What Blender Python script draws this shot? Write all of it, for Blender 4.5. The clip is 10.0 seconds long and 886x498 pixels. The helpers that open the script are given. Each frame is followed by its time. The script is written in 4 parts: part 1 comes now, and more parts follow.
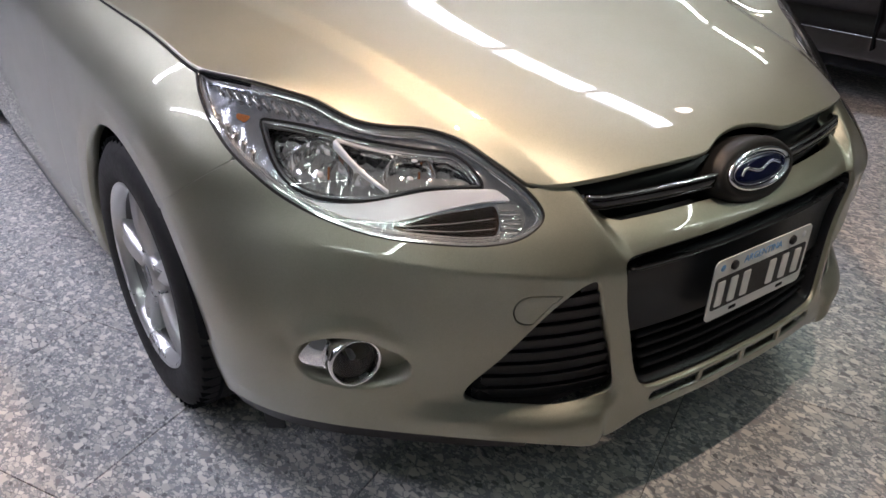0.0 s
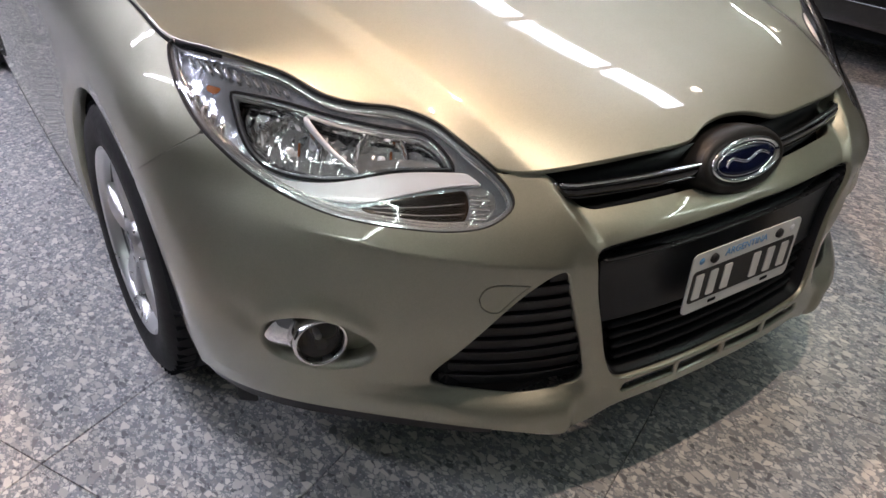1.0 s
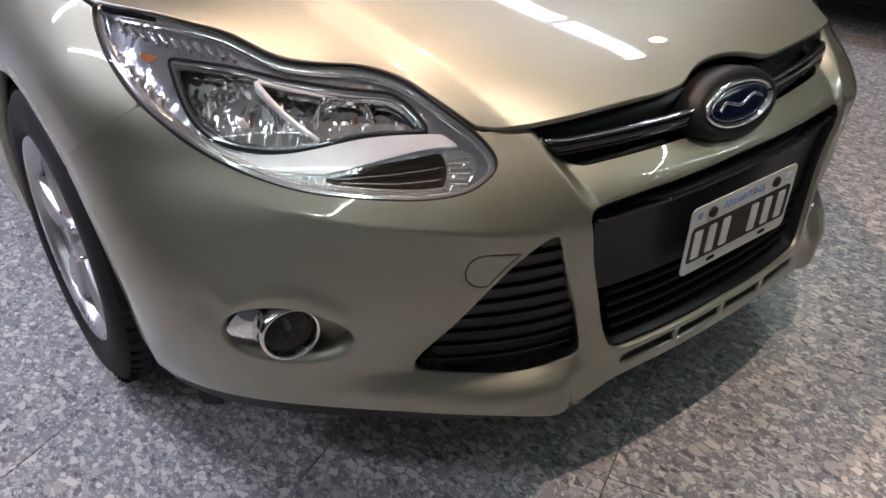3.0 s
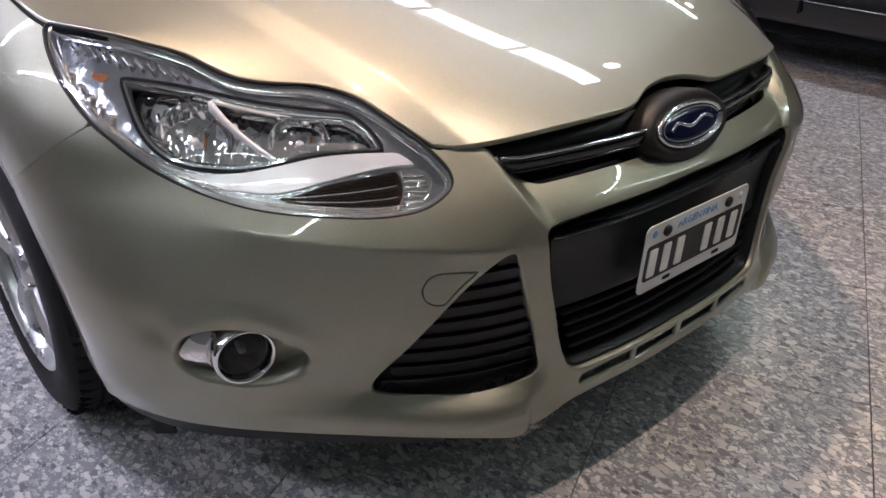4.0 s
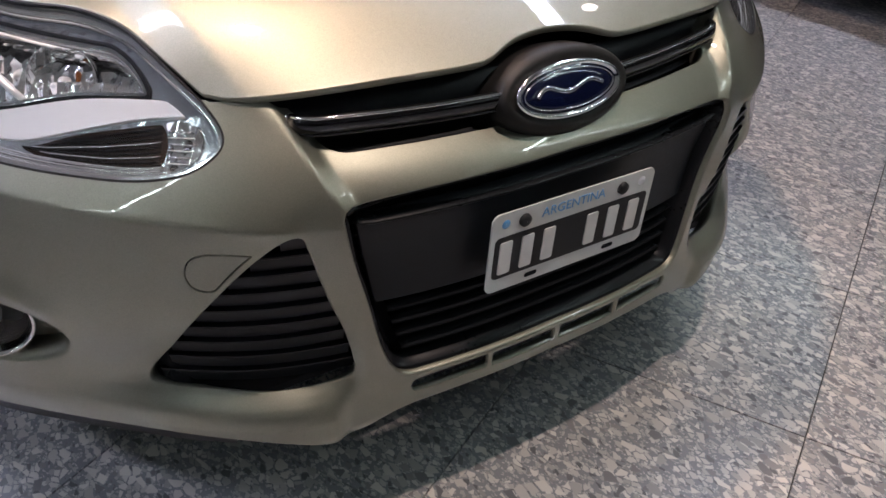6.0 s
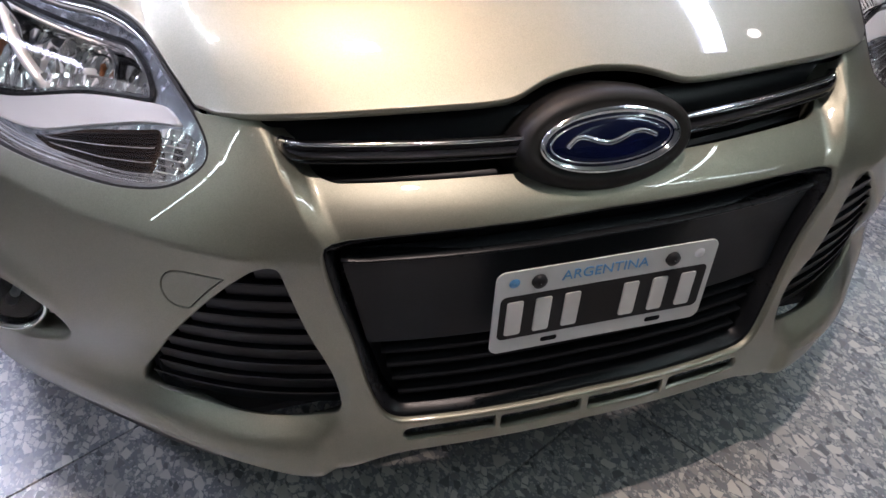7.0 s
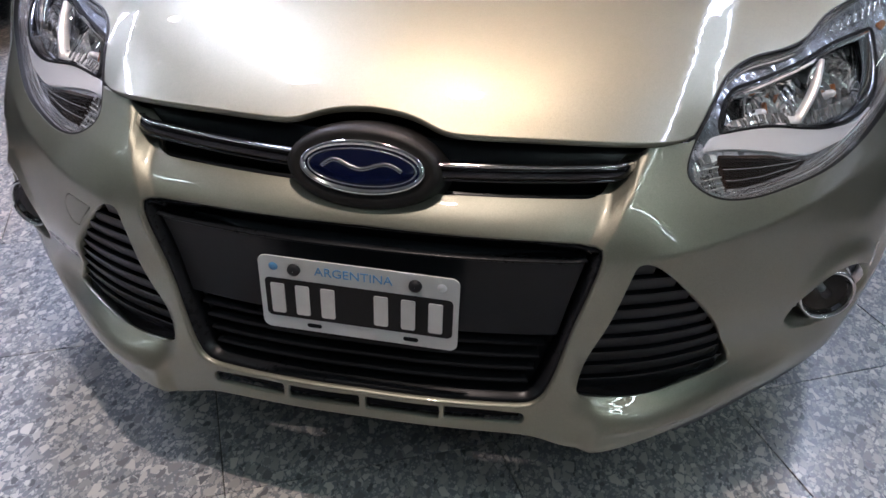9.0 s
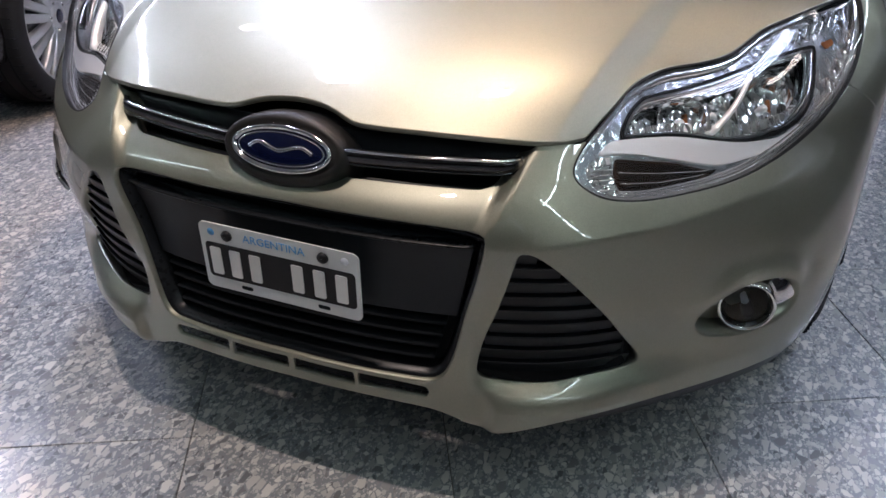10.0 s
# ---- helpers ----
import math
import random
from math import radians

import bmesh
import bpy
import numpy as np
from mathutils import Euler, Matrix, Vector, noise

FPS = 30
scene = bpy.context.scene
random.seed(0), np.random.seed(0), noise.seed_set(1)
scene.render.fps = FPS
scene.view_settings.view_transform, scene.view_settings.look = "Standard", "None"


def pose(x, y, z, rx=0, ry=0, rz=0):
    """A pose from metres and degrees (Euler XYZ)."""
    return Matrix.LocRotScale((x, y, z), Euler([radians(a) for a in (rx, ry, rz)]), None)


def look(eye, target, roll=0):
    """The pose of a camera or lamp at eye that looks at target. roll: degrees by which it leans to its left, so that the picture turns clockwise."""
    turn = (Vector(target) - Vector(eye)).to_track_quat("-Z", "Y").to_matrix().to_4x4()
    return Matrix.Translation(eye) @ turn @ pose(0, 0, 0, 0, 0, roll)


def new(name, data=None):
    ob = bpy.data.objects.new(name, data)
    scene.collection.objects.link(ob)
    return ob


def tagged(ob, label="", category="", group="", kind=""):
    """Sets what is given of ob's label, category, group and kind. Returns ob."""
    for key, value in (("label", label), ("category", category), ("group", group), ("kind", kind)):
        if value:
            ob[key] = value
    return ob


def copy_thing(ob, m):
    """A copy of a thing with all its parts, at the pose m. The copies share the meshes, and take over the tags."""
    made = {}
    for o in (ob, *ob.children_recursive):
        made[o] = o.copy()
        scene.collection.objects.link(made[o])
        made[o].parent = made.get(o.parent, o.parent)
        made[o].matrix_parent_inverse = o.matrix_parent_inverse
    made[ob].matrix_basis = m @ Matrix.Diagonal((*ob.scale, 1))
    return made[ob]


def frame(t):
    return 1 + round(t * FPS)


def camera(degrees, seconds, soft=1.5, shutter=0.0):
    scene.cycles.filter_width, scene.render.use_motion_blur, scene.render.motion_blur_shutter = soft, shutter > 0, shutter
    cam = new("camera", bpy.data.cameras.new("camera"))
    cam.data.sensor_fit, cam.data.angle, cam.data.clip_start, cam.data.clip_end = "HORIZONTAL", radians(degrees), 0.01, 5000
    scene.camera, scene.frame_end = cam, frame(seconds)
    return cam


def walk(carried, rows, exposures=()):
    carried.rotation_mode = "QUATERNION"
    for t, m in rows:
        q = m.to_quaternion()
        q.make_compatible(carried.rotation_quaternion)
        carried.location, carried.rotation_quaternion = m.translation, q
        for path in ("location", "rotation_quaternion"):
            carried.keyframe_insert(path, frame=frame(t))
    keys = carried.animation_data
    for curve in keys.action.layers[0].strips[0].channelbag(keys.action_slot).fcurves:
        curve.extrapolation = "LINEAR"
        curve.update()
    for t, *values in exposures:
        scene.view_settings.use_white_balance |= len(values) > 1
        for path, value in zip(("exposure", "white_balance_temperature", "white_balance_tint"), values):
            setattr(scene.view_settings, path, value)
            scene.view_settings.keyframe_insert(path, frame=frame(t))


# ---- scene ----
cam = camera(56.3, 10.0)
PATH = [
    (0, (-1.284, -0.824, 1.22), (-0.251, 0.621, 0.301), -0.4),
    (0.5, (-1.247, -0.837, 1.23), (-0.248, 0.59, 0.246), 0.1),
    (1, (-1.179, -0.838, 1.247), (-0.225, 0.599, 0.235), 0.8),
    (1.5, (-1.049, -0.839, 1.234), (-0.125, 0.583, 0.174), 0.4),
    (2, (-1.039, -0.801, 1.206), (-0.185, 0.628, 0.098), -0.9),
    (2.5, (-1.119, -0.752, 1.174), (-0.202, 0.641, 0.07), -1.2),
    (3, (-1.15, -0.732, 1.156), (-0.117, 0.631, 0.119), -1.2),
    (3.2, (-1.151, -0.731, 1.151), (-0.08, 0.627, 0.147), -1.5),
    (4.5, (-1.15, -0.761, 1.119), (-0.004, 0.574, 0.17), 0.1),
    (5, (-1.031, -0.78, 1.126), (0.092, 0.531, 0.118), 0.2),
    (5.2, (-0.958, -0.789, 1.115), (0.127, 0.541, 0.089), 0.1),
    (6.5, (-0.582, -0.766, 1.074), (0.203, 0.669, -0.076), 2.4),
    (7, (-0.44, -0.758, 1.095), (0.067, 0.79, -0.064), 1.4),
    (7.5, (-0.233, -0.812, 1.094), (-0.058, 0.801, -0.075), 0.3),
    (8, (-0.045, -0.887, 1.099), (-0.148, 0.743, -0.057), -0.2),
    (8.5, (0.113, -0.973, 1.108), (-0.013, 0.703, 0.023), 2.2),
    (9, (0.277, -1.008, 1.143), (0.0, 0.684, 0.114), 1.7),
    (9.5, (0.539, -1.025, 1.148), (0.006, 0.62, 0.143), 0.4),
    (10, (0.664, -1.036, 1.161), (0.037, 0.582, 0.165), 0.3),
]
walk(cam, [(t, look(eye, target, roll)) for t, eye, target, roll in PATH],
     [(0, .80, 6150, 20), (5, .81, 5900, 23), (6.5, .86, 5750, 23), (8, .93, 5640, 22), (10, .84, 5580, 20)])

# ---- surfaces of the car: plain arithmetic ----
def spline(xs, ys):
    """Natural cubic spline through a few control values."""
    xs, ys = np.array(xs, float), np.array(ys, float)
    n, h = len(xs), np.diff(xs)
    a = np.eye(n)
    b = np.zeros(n)
    for i in range(1, n - 1):
        a[i, i - 1:i + 2] = h[i - 1], 2 * (h[i - 1] + h[i]), h[i]
        b[i] = 6 * ((ys[i + 1] - ys[i]) / h[i] - (ys[i] - ys[i - 1]) / h[i - 1])
    m = np.linalg.solve(a, b)

    def at(x):
        x = np.asarray(x, float)
        i = np.clip(np.searchsorted(xs, x) - 1, 0, n - 2)
        t, w = x - xs[i], h[i]
        return ys[i] + t * ((ys[i + 1] - ys[i]) / w - w * (2 * m[i] + m[i + 1]) / 6) + t * t * m[i] / 2 + t ** 3 * (m[i + 1] - m[i]) / (6 * w)
    return at


def step(a, b, x):
    t = np.clip((np.asarray(x, float) - a) / (b - a), 0, 1)
    return t * t * (3 - 2 * t)


# plan line of the nose and flank at bumper height: x, y by running length s
PLAN = [(-.333, -.33, -.018), (0, 0, -.052), (.333, .33, -.018), (.459, .45, .022), (.60, .57, .097), (.763, .69, .205), (.912, .79, .315),
        (1.033, .85, .42), (1.148, .882, .53), (1.32, .90, .70), (1.52, .905, .9), (1.92, .905, 1.3), (2.82, .895, 2.2), (4.0, .87, 3.38)]
plan_x = spline([p[0] for p in PLAN], [p[1] for p in PLAN])
plan_y = spline([p[0] for p in PLAN], [p[2] for p in PLAN])
# how far the skin stands out of that line, by height, at stations of s
ZS = [.17, .20, .235, .27, .30, .40, .50, .58, .60, .62, .64, .70, .78, .86, .95, 1.05]
OUT_MIDDLE = [-.030, -.006, .000, .004, .003, .000, .004, .005, -.010, -.037, -.076, -.19, -.22, -.40, -.6, -.8]
OUT_GRILLE_SIDE = [-.030, -.008, .000, .003, .003, .000, .005, .006, -.009, -.035, -.073, -.18, -.22, -.40, -.6, -.8]
OUT_GRILLE_EDGE = [-.028, -.006, .000, .002, .000, .000, .006, .006, -.009, -.032, -.066, -.14, -.21, -.40, -.6, -.8]
OUT_STEP = [-.028, -.005, .001, .002, -.010, -.002, .007, .004, -.008, -.023, -.050, -.104, -.205, -.40, -.6, -.8]
OUT_BLADE = [-.016, .010, .014, .004, -.020, -.003, .008, .003, -.007, -.019, -.034, -.086, -.20, -.40, -.6, -.8]
OUT_CHIN = [-.020, .006, .014, .008, -.030, -.006, .006, .001, -.009, -.021, -.036, -.088, -.20, -.40, -.6, -.8]
OUT_VENT_END = [-.036, -.010, -.002, -.002, -.017, .000, .004, -.010, -.020, -.034, -.050, -.098, -.205, -.355, -.5, -.7]
OUT_FOG = [-.044, -.020, -.008, .000, .006, .020, .012, -.007, -.015, -.025, -.036, -.063, -.150, -.27, -.44, -.6]
OUT_ARCH = [-.060, -.034, -.020, -.012, -.008, .000, .003, .001, .001, .001, .001, .000, -.028, -.105, -.26, -.42]
OUT_WHEEL = [-.060, -.034, -.018, -.010, -.005, .002, .003, .001, .000, -.001, -.002, -.008, -.026, -.070, -.16, -.3]
OUT_DOOR_FRONT = [-.034, -.016, -.013, -.013, -.012, -.010, -.012, -.016, -.017, -.018, -.020, -.022, -.026, -.040, -.065, -.11]
OUT_TAIL_END = [-.034, -.016, -.013, -.013, -.012, -.010, -.012, -.016, -.017, -.018, -.020, -.022, -.026, -.040, -.065, -.11]
STATIONS = [(0, OUT_MIDDLE), (.25, OUT_GRILLE_SIDE), (.315, OUT_GRILLE_EDGE), (.340, OUT_STEP), (.366, OUT_BLADE), (.43, OUT_CHIN), (.60, OUT_VENT_END), (.90, OUT_FOG), (1.24, OUT_ARCH), (1.60, OUT_WHEEL), (2.30, OUT_DOOR_FRONT), (4.00, OUT_TAIL_END)]
station_s = np.array([p[0] for p in STATIONS])
station_f = [spline(ZS, p[1]) for p in STATIONS]


# the shoulder crease that runs from the side vent out under the headlamp
CREASE_S = [.38, .44, .54, .62, .70, .80, .90]
CREASE_Z = [.553, .560, .569, .574, .582, .594, .604]


def stand(s, z):
    """Outward stand of the skin at s and z, blended between stations with no overshoot."""
    d = np.stack([f(z) for f in station_f])
    h = np.diff(station_s)
    h = h.reshape((-1,) + (1,) * s.ndim)
    g = np.diff(d, axis=0) / h
    m = np.zeros_like(d)
    a, b = g[:-1], g[1:]
    w1, w2 = 2 * h[1:] + h[:-1], h[1:] + 2 * h[:-1]
    m[1:-1] = np.where(a * b > 0, (w1 + w2) * a * b / (w1 * b + w2 * a + 1e-12 * (a * b <= 0)), 0)
    i = np.clip(np.searchsorted(station_s, s) - 1, 0, len(h) - 1)
    hi = np.diff(station_s)[i]
    t = np.clip((s - station_s[i]) / hi, 0, 1)
    take = lambda q, k: np.take_along_axis(q, k[None], 0)[0]
    d0, d1, m0, m1 = take(d, i), take(d, i + 1), take(m, i), take(m, i + 1)
    return d0 * (1 + 2 * t) * (1 - t) ** 2 + m0 * hi * t * (1 - t) ** 2 + d1 * t * t * (3 - 2 * t) + m1 * hi * t * t * (t - 1)


def out(s, z):
    """Outward stand of the skin, evened out beside the grille, with its creases and hollows."""
    s, z = np.broadcast_arrays(np.abs(np.asarray(s, float)), np.asarray(z, float))
    wide = .002 + .036 * step(.37, .47, s)
    tall = .012 * step(.51, .57, z)
    # the blade beside the grille folds back sharply to the bar
    blade = .336 + (z - .566) * .62
    ends = [blade - .080, blade - .018, blade, blade + .070]
    goals = [blade - .080, .318, .366, blade + .070]
    run = s
    for a0, a1, b0, b1 in zip(ends, ends[1:], goals, goals[1:]):
        run = np.where((s >= a0) & (s < a1), b0 + (b1 - b0) * (s - a0) / (a1 - a0), run)
    run = s + (run - s) * step(.550, .575, z) * step(.72, .68, z)
    skin_d = 0
    for i, a in ((-1.5, .12), (-.75, .23), (0, .30), (.75, .23), (1.5, .12)):
        for j, b in ((-1.2, .25), (0, .5), (1.2, .25)):
            skin_d = skin_d + a * b * stand(np.abs(run + i * wide), z + j * tall)
    over = np.interp(s, CREASE_S, CREASE_Z)
    shoulder = .0085 * np.exp(-np.hypot(z - over, .004) / .022) * step(.375, .42, s) * step(.90, .68, s)
    off = s - .408 - .45 * (z - .60)
    valley = .0010 * np.exp(-(off / np.where(off < 0, .060, .110)) ** 2) * step(.535, .61, z) * step(.74, .65, z)
    chin = .0040 * np.exp(-np.hypot(z - .243, .002) / .013) * step(.345, .375, s) * step(.66, .56, s)
    brow = .0060 * np.exp(-((np.hypot((s - .806) / 1.35, z - .392) - .072) / .017) ** 2) * step(.40, .45, z)
    hollow = .0060 * np.exp(-((s - .930) / .034) ** 2 - ((z - .430) / .030) ** 2)
    skin_d = skin_d + shoulder - valley + brow - hollow + chin
    lip = np.clip((.394 - np.hypot(s - 1.50, z - .316)) / .045, 0, 1)
    fold = (blade - s) / .022
    fold = (np.hypot(fold, .06) - np.hypot(fold - 1, .10) + 1) / 2
    return skin_d - .007 * lip - .012 * fold * step(.545, .575, z) * step(.70, .66, z)


def flank(s, z):
    """The nose and flank skin: s runs round the car from the middle, z is height."""
    s, z = np.broadcast_arrays(np.asarray(s, float), np.asarray(z, float))
    a, g = np.abs(s), np.sign(s) + (s == 0)
    e = 1e-3
    tx, ty = plan_x(a + e) - plan_x(a - e), plan_y(a + e) - plan_y(a - e)
    ln = np.hypot(tx, ty)
    d = out(a, z)
    return np.stack([g * (plan_x(a) + ty / ln * d), plan_y(a) - tx / ln * d, z + 0 * a], -1)


# the bonnet's side shut line on the flank skin: s, z
TOP = [(.503, .687), (.532, .704), (.585, .730), (.626, .746), (.700, .760), (.751, .763), (.803, .768), (.85, .778), (.921, .798), (1.0, .814),
       (1.075, .828), (1.135, .835), (1.193, .839), (1.291, .853), (1.427, .869), (1.61, .882), (1.80, .897), (2.05, .920), (2.3, .945)]
_top = flank([p[0] for p in TOP], [p[1] for p in TOP])
hood_wide = spline([-.05, .03] + list(_top[:, 1]), [.40, .425] + list(_top[:, 0]))
hood_edge = spline([-.05, .03] + list(_top[:, 1]), [.59, .640] + list(_top[:, 2]))


def hood_mid(y):
    """Height of the bonnet along the middle: steep at the nose, then easing."""
    return .684 + .19 * y + .056 * (1 - np.exp(-np.maximum(y, -.1) / .13))


hood_bow = spline([0, .1, .2, .31, .40, .47, .6, .9], [0, .006, .015, .032, .062, .10, .13, .15])
CREASE = .0130
_ys = np.linspace(.05, 1.5, 60)
_drop = np.polyfit(_ys, hood_edge(_ys) - hood_mid(_ys - hood_bow(hood_wide(_ys)) * (1 - step(.05, .75, _ys))), 2)


def hood(x, y):
    """The bonnet skin over x and y: crowned, bowed at the front, with a raised middle panel between two creases."""
    x, y = np.broadcast_arrays(np.abs(np.asarray(x, float)), np.asarray(y, float))
    w = hood_wide(y)
    q = x / w
    fade = 1 - step(.05, .75, y)
    mid = hood_mid(y - hood_bow(x) * fade)
    rim = hood_mid(y - hood_bow(w) * fade)
    line = .416 + .185 * (y - .12)
    even = np.polyval(_drop, y)
    u = (x - line) / .046
    raised = CREASE * (1 - (np.hypot(u, .05) - np.hypot(u - 1, .08) + 1) / 2)
    return np.stack([x, y, mid + even * q ** 2.2 + (hood_edge(y) - rim - even) * q ** 6 + raised], -1)


def bonnet(x, y):
    p = hood(x, y)
    p[..., 0] *= np.sign(x) + (np.asarray(x) == 0)
    return p

# ---- world and lights ----
world = bpy.data.worlds.new("showroom_air")
scene.world = world
world.use_nodes = True
world.node_tree.nodes["Background"].inputs[0].default_value = (.75, .85, 1, 1)
world.node_tree.nodes["Background"].inputs[1].default_value = .02
CEIL = 2.95
TUBE_GLOW = 15.0
WARM_GLOW = 530.0
# unseen spotlight added to warm the bumper bar and nose
nose_light = bpy.data.lights.new("nose_spot", "SPOT")
nose_light.energy, nose_light.color, nose_light.shadow_soft_size = 88, (1, .80, .59), .05
nose_light.spot_size, nose_light.spot_blend = radians(58), 1
NOSE_SPOT, NOSE_AIM = Vector((-.05, -.40, CEIL - .12)), (-.05, .34, .6)
new("nose_spot", nose_light).matrix_world = look(NOSE_SPOT, NOSE_AIM)


# ---- materials ----
def material(name, col=(.5, .5, .5), rough=.5, metal=0.0, coat=0.0, grain=0.0, scale=60.0, bump=0.0, wear=0.0, gloss=.5):
    """A surface with fine and coarse variation of its tone, gloss and relief."""
    m = bpy.data.materials.new(name)
    m.use_nodes = True
    t = m.node_tree
    b = t.nodes["Principled BSDF"]
    b.inputs["Base Color"].default_value = (*col, 1)
    b.inputs["Roughness"].default_value = rough
    b.inputs["Metallic"].default_value = metal
    b.inputs["Coat Weight"].default_value = coat
    b.inputs["Coat Roughness"].default_value = .02
    b.inputs["Specular IOR Level"].default_value = gloss
    if grain or bump or wear:
        geo = t.nodes.new("ShaderNodeNewGeometry")
        fine = t.nodes.new("ShaderNodeTexNoise")
        fine.inputs["Scale"].default_value, fine.inputs["Detail"].default_value = scale, 4
        t.links.new(geo.outputs["Position"], fine.inputs["Vector"])
        broad = t.nodes.new("ShaderNodeTexNoise")
        broad.inputs["Scale"].default_value, broad.inputs["Detail"].default_value = scale / 14, 3
        t.links.new(geo.outputs["Position"], broad.inputs["Vector"])
        both = t.nodes.new("ShaderNodeMath")
        both.operation = "ADD"
        t.links.new(fine.outputs[0], both.inputs[0])
        t.links.new(broad.outputs[0], both.inputs[1])
        if grain:
            ramp = t.nodes.new("ShaderNodeMapRange")
            ramp.inputs[1].default_value, ramp.inputs[2].default_value = .6, 1.4
            ramp.inputs[3].default_value, ramp.inputs[4].default_value = 1 - grain, 1 + grain
            t.links.new(both.outputs[0], ramp.inputs[0])
            mul = t.nodes.new("ShaderNodeVectorMath")
            mul.operation = "SCALE"
            mul.inputs[0].default_value = col
            t.links.new(ramp.outputs[0], mul.inputs["Scale"])
            t.links.new(mul.outputs[0], b.inputs["Base Color"])
        if wear:
            ramp = t.nodes.new("ShaderNodeMapRange")
            ramp.inputs[1].default_value, ramp.inputs[2].default_value = .7, 1.3
            ramp.inputs[3].default_value, ramp.inputs[4].default_value = max(rough - wear, .01), rough + wear
            t.links.new(both.outputs[0], ramp.inputs[0])
            t.links.new(ramp.outputs[0], b.inputs["Roughness"])
        if bump:
            bp = t.nodes.new("ShaderNodeBump")
            bp.inputs["Strength"].default_value, bp.inputs["Distance"].default_value = bump, .001
            t.links.new(fine.outputs[0], bp.inputs["Height"])
            t.links.new(bp.outputs[0], b.inputs["Normal"])
    return m


def glowing(name, col, strength):
    m = material(name, col)
    b = m.node_tree.nodes["Principled BSDF"]
    b.inputs["Emission Color"].default_value = (*col, 1)
    b.inputs["Emission Strength"].default_value = strength
    return m


def clear_cover(name, tint=(1, 1, 1), ior=1.5):
    """A thin clear shell: what lies behind shows through it, and it mirrors by its angle."""
    m = bpy.data.materials.new(name)
    m.use_nodes = True
    t = m.node_tree
    t.nodes.remove(t.nodes["Principled BSDF"])
    through_it = t.nodes.new("ShaderNodeBsdfTransparent")
    through_it.inputs[0].default_value = (*tint, 1)
    gloss = t.nodes.new("ShaderNodeBsdfGlossy")
    gloss.inputs["Roughness"].default_value = .015
    fres = t.nodes.new("ShaderNodeFresnel")
    fres.inputs[0].default_value = ior
    mix = t.nodes.new("ShaderNodeMixShader")
    t.links.new(fres.outputs[0], mix.inputs[0])
    t.links.new(through_it.outputs[0], mix.inputs[1])
    t.links.new(gloss.outputs[0], mix.inputs[2])
    t.links.new(mix.outputs[0], t.nodes["Material Output"].inputs[0])
    return m


def car_paint():
    """Champagne metallic: flakes under a clear coat, with faint dust and swirls in the gloss."""
    m = material("champagne_paint", (.31, .297, .238), .42, .86, 1.0)
    t = m.node_tree
    b = t.nodes["Principled BSDF"]
    geo = t.nodes.new("ShaderNodeNewGeometry")
    flake = t.nodes.new("ShaderNodeTexVoronoi")
    flake.inputs["Scale"].default_value = 1400
    t.links.new(geo.outputs["Position"], flake.inputs["Vector"])
    tone = t.nodes.new("ShaderNodeMix")
    tone.data_type = "RGBA"
    tone.inputs["A"].default_value = (.236, .238, .187, 1)
    tone.inputs["B"].default_value = (.315, .313, .252, 1)
    t.links.new(flake.outputs["Color"], tone.inputs["Factor"])
    t.links.new(tone.outputs["Result"], b.inputs["Base Color"])
    dust = t.nodes.new("ShaderNodeTexNoise")
    dust.inputs["Scale"].default_value, dust.inputs["Detail"].default_value = 9, 6
    t.links.new(geo.outputs["Position"], dust.inputs["Vector"])
    ramp = t.nodes.new("ShaderNodeMapRange")
    ramp.inputs[1].default_value, ramp.inputs[2].default_value = .35, .75
    ramp.inputs[3].default_value, ramp.inputs[4].default_value = .45, .50
    t.links.new(dust.outputs[0], ramp.inputs[0])
    t.links.new(ramp.outputs[0], b.inputs["Roughness"])
    coat = t.nodes.new("ShaderNodeMapRange")
    coat.inputs[1].default_value, coat.inputs[2].default_value = .45, .8
    coat.inputs[3].default_value, coat.inputs[4].default_value = .006, .03
    t.links.new(dust.outputs[0], coat.inputs[0])
    t.links.new(coat.outputs[0], b.inputs["Coat Roughness"])
    return m


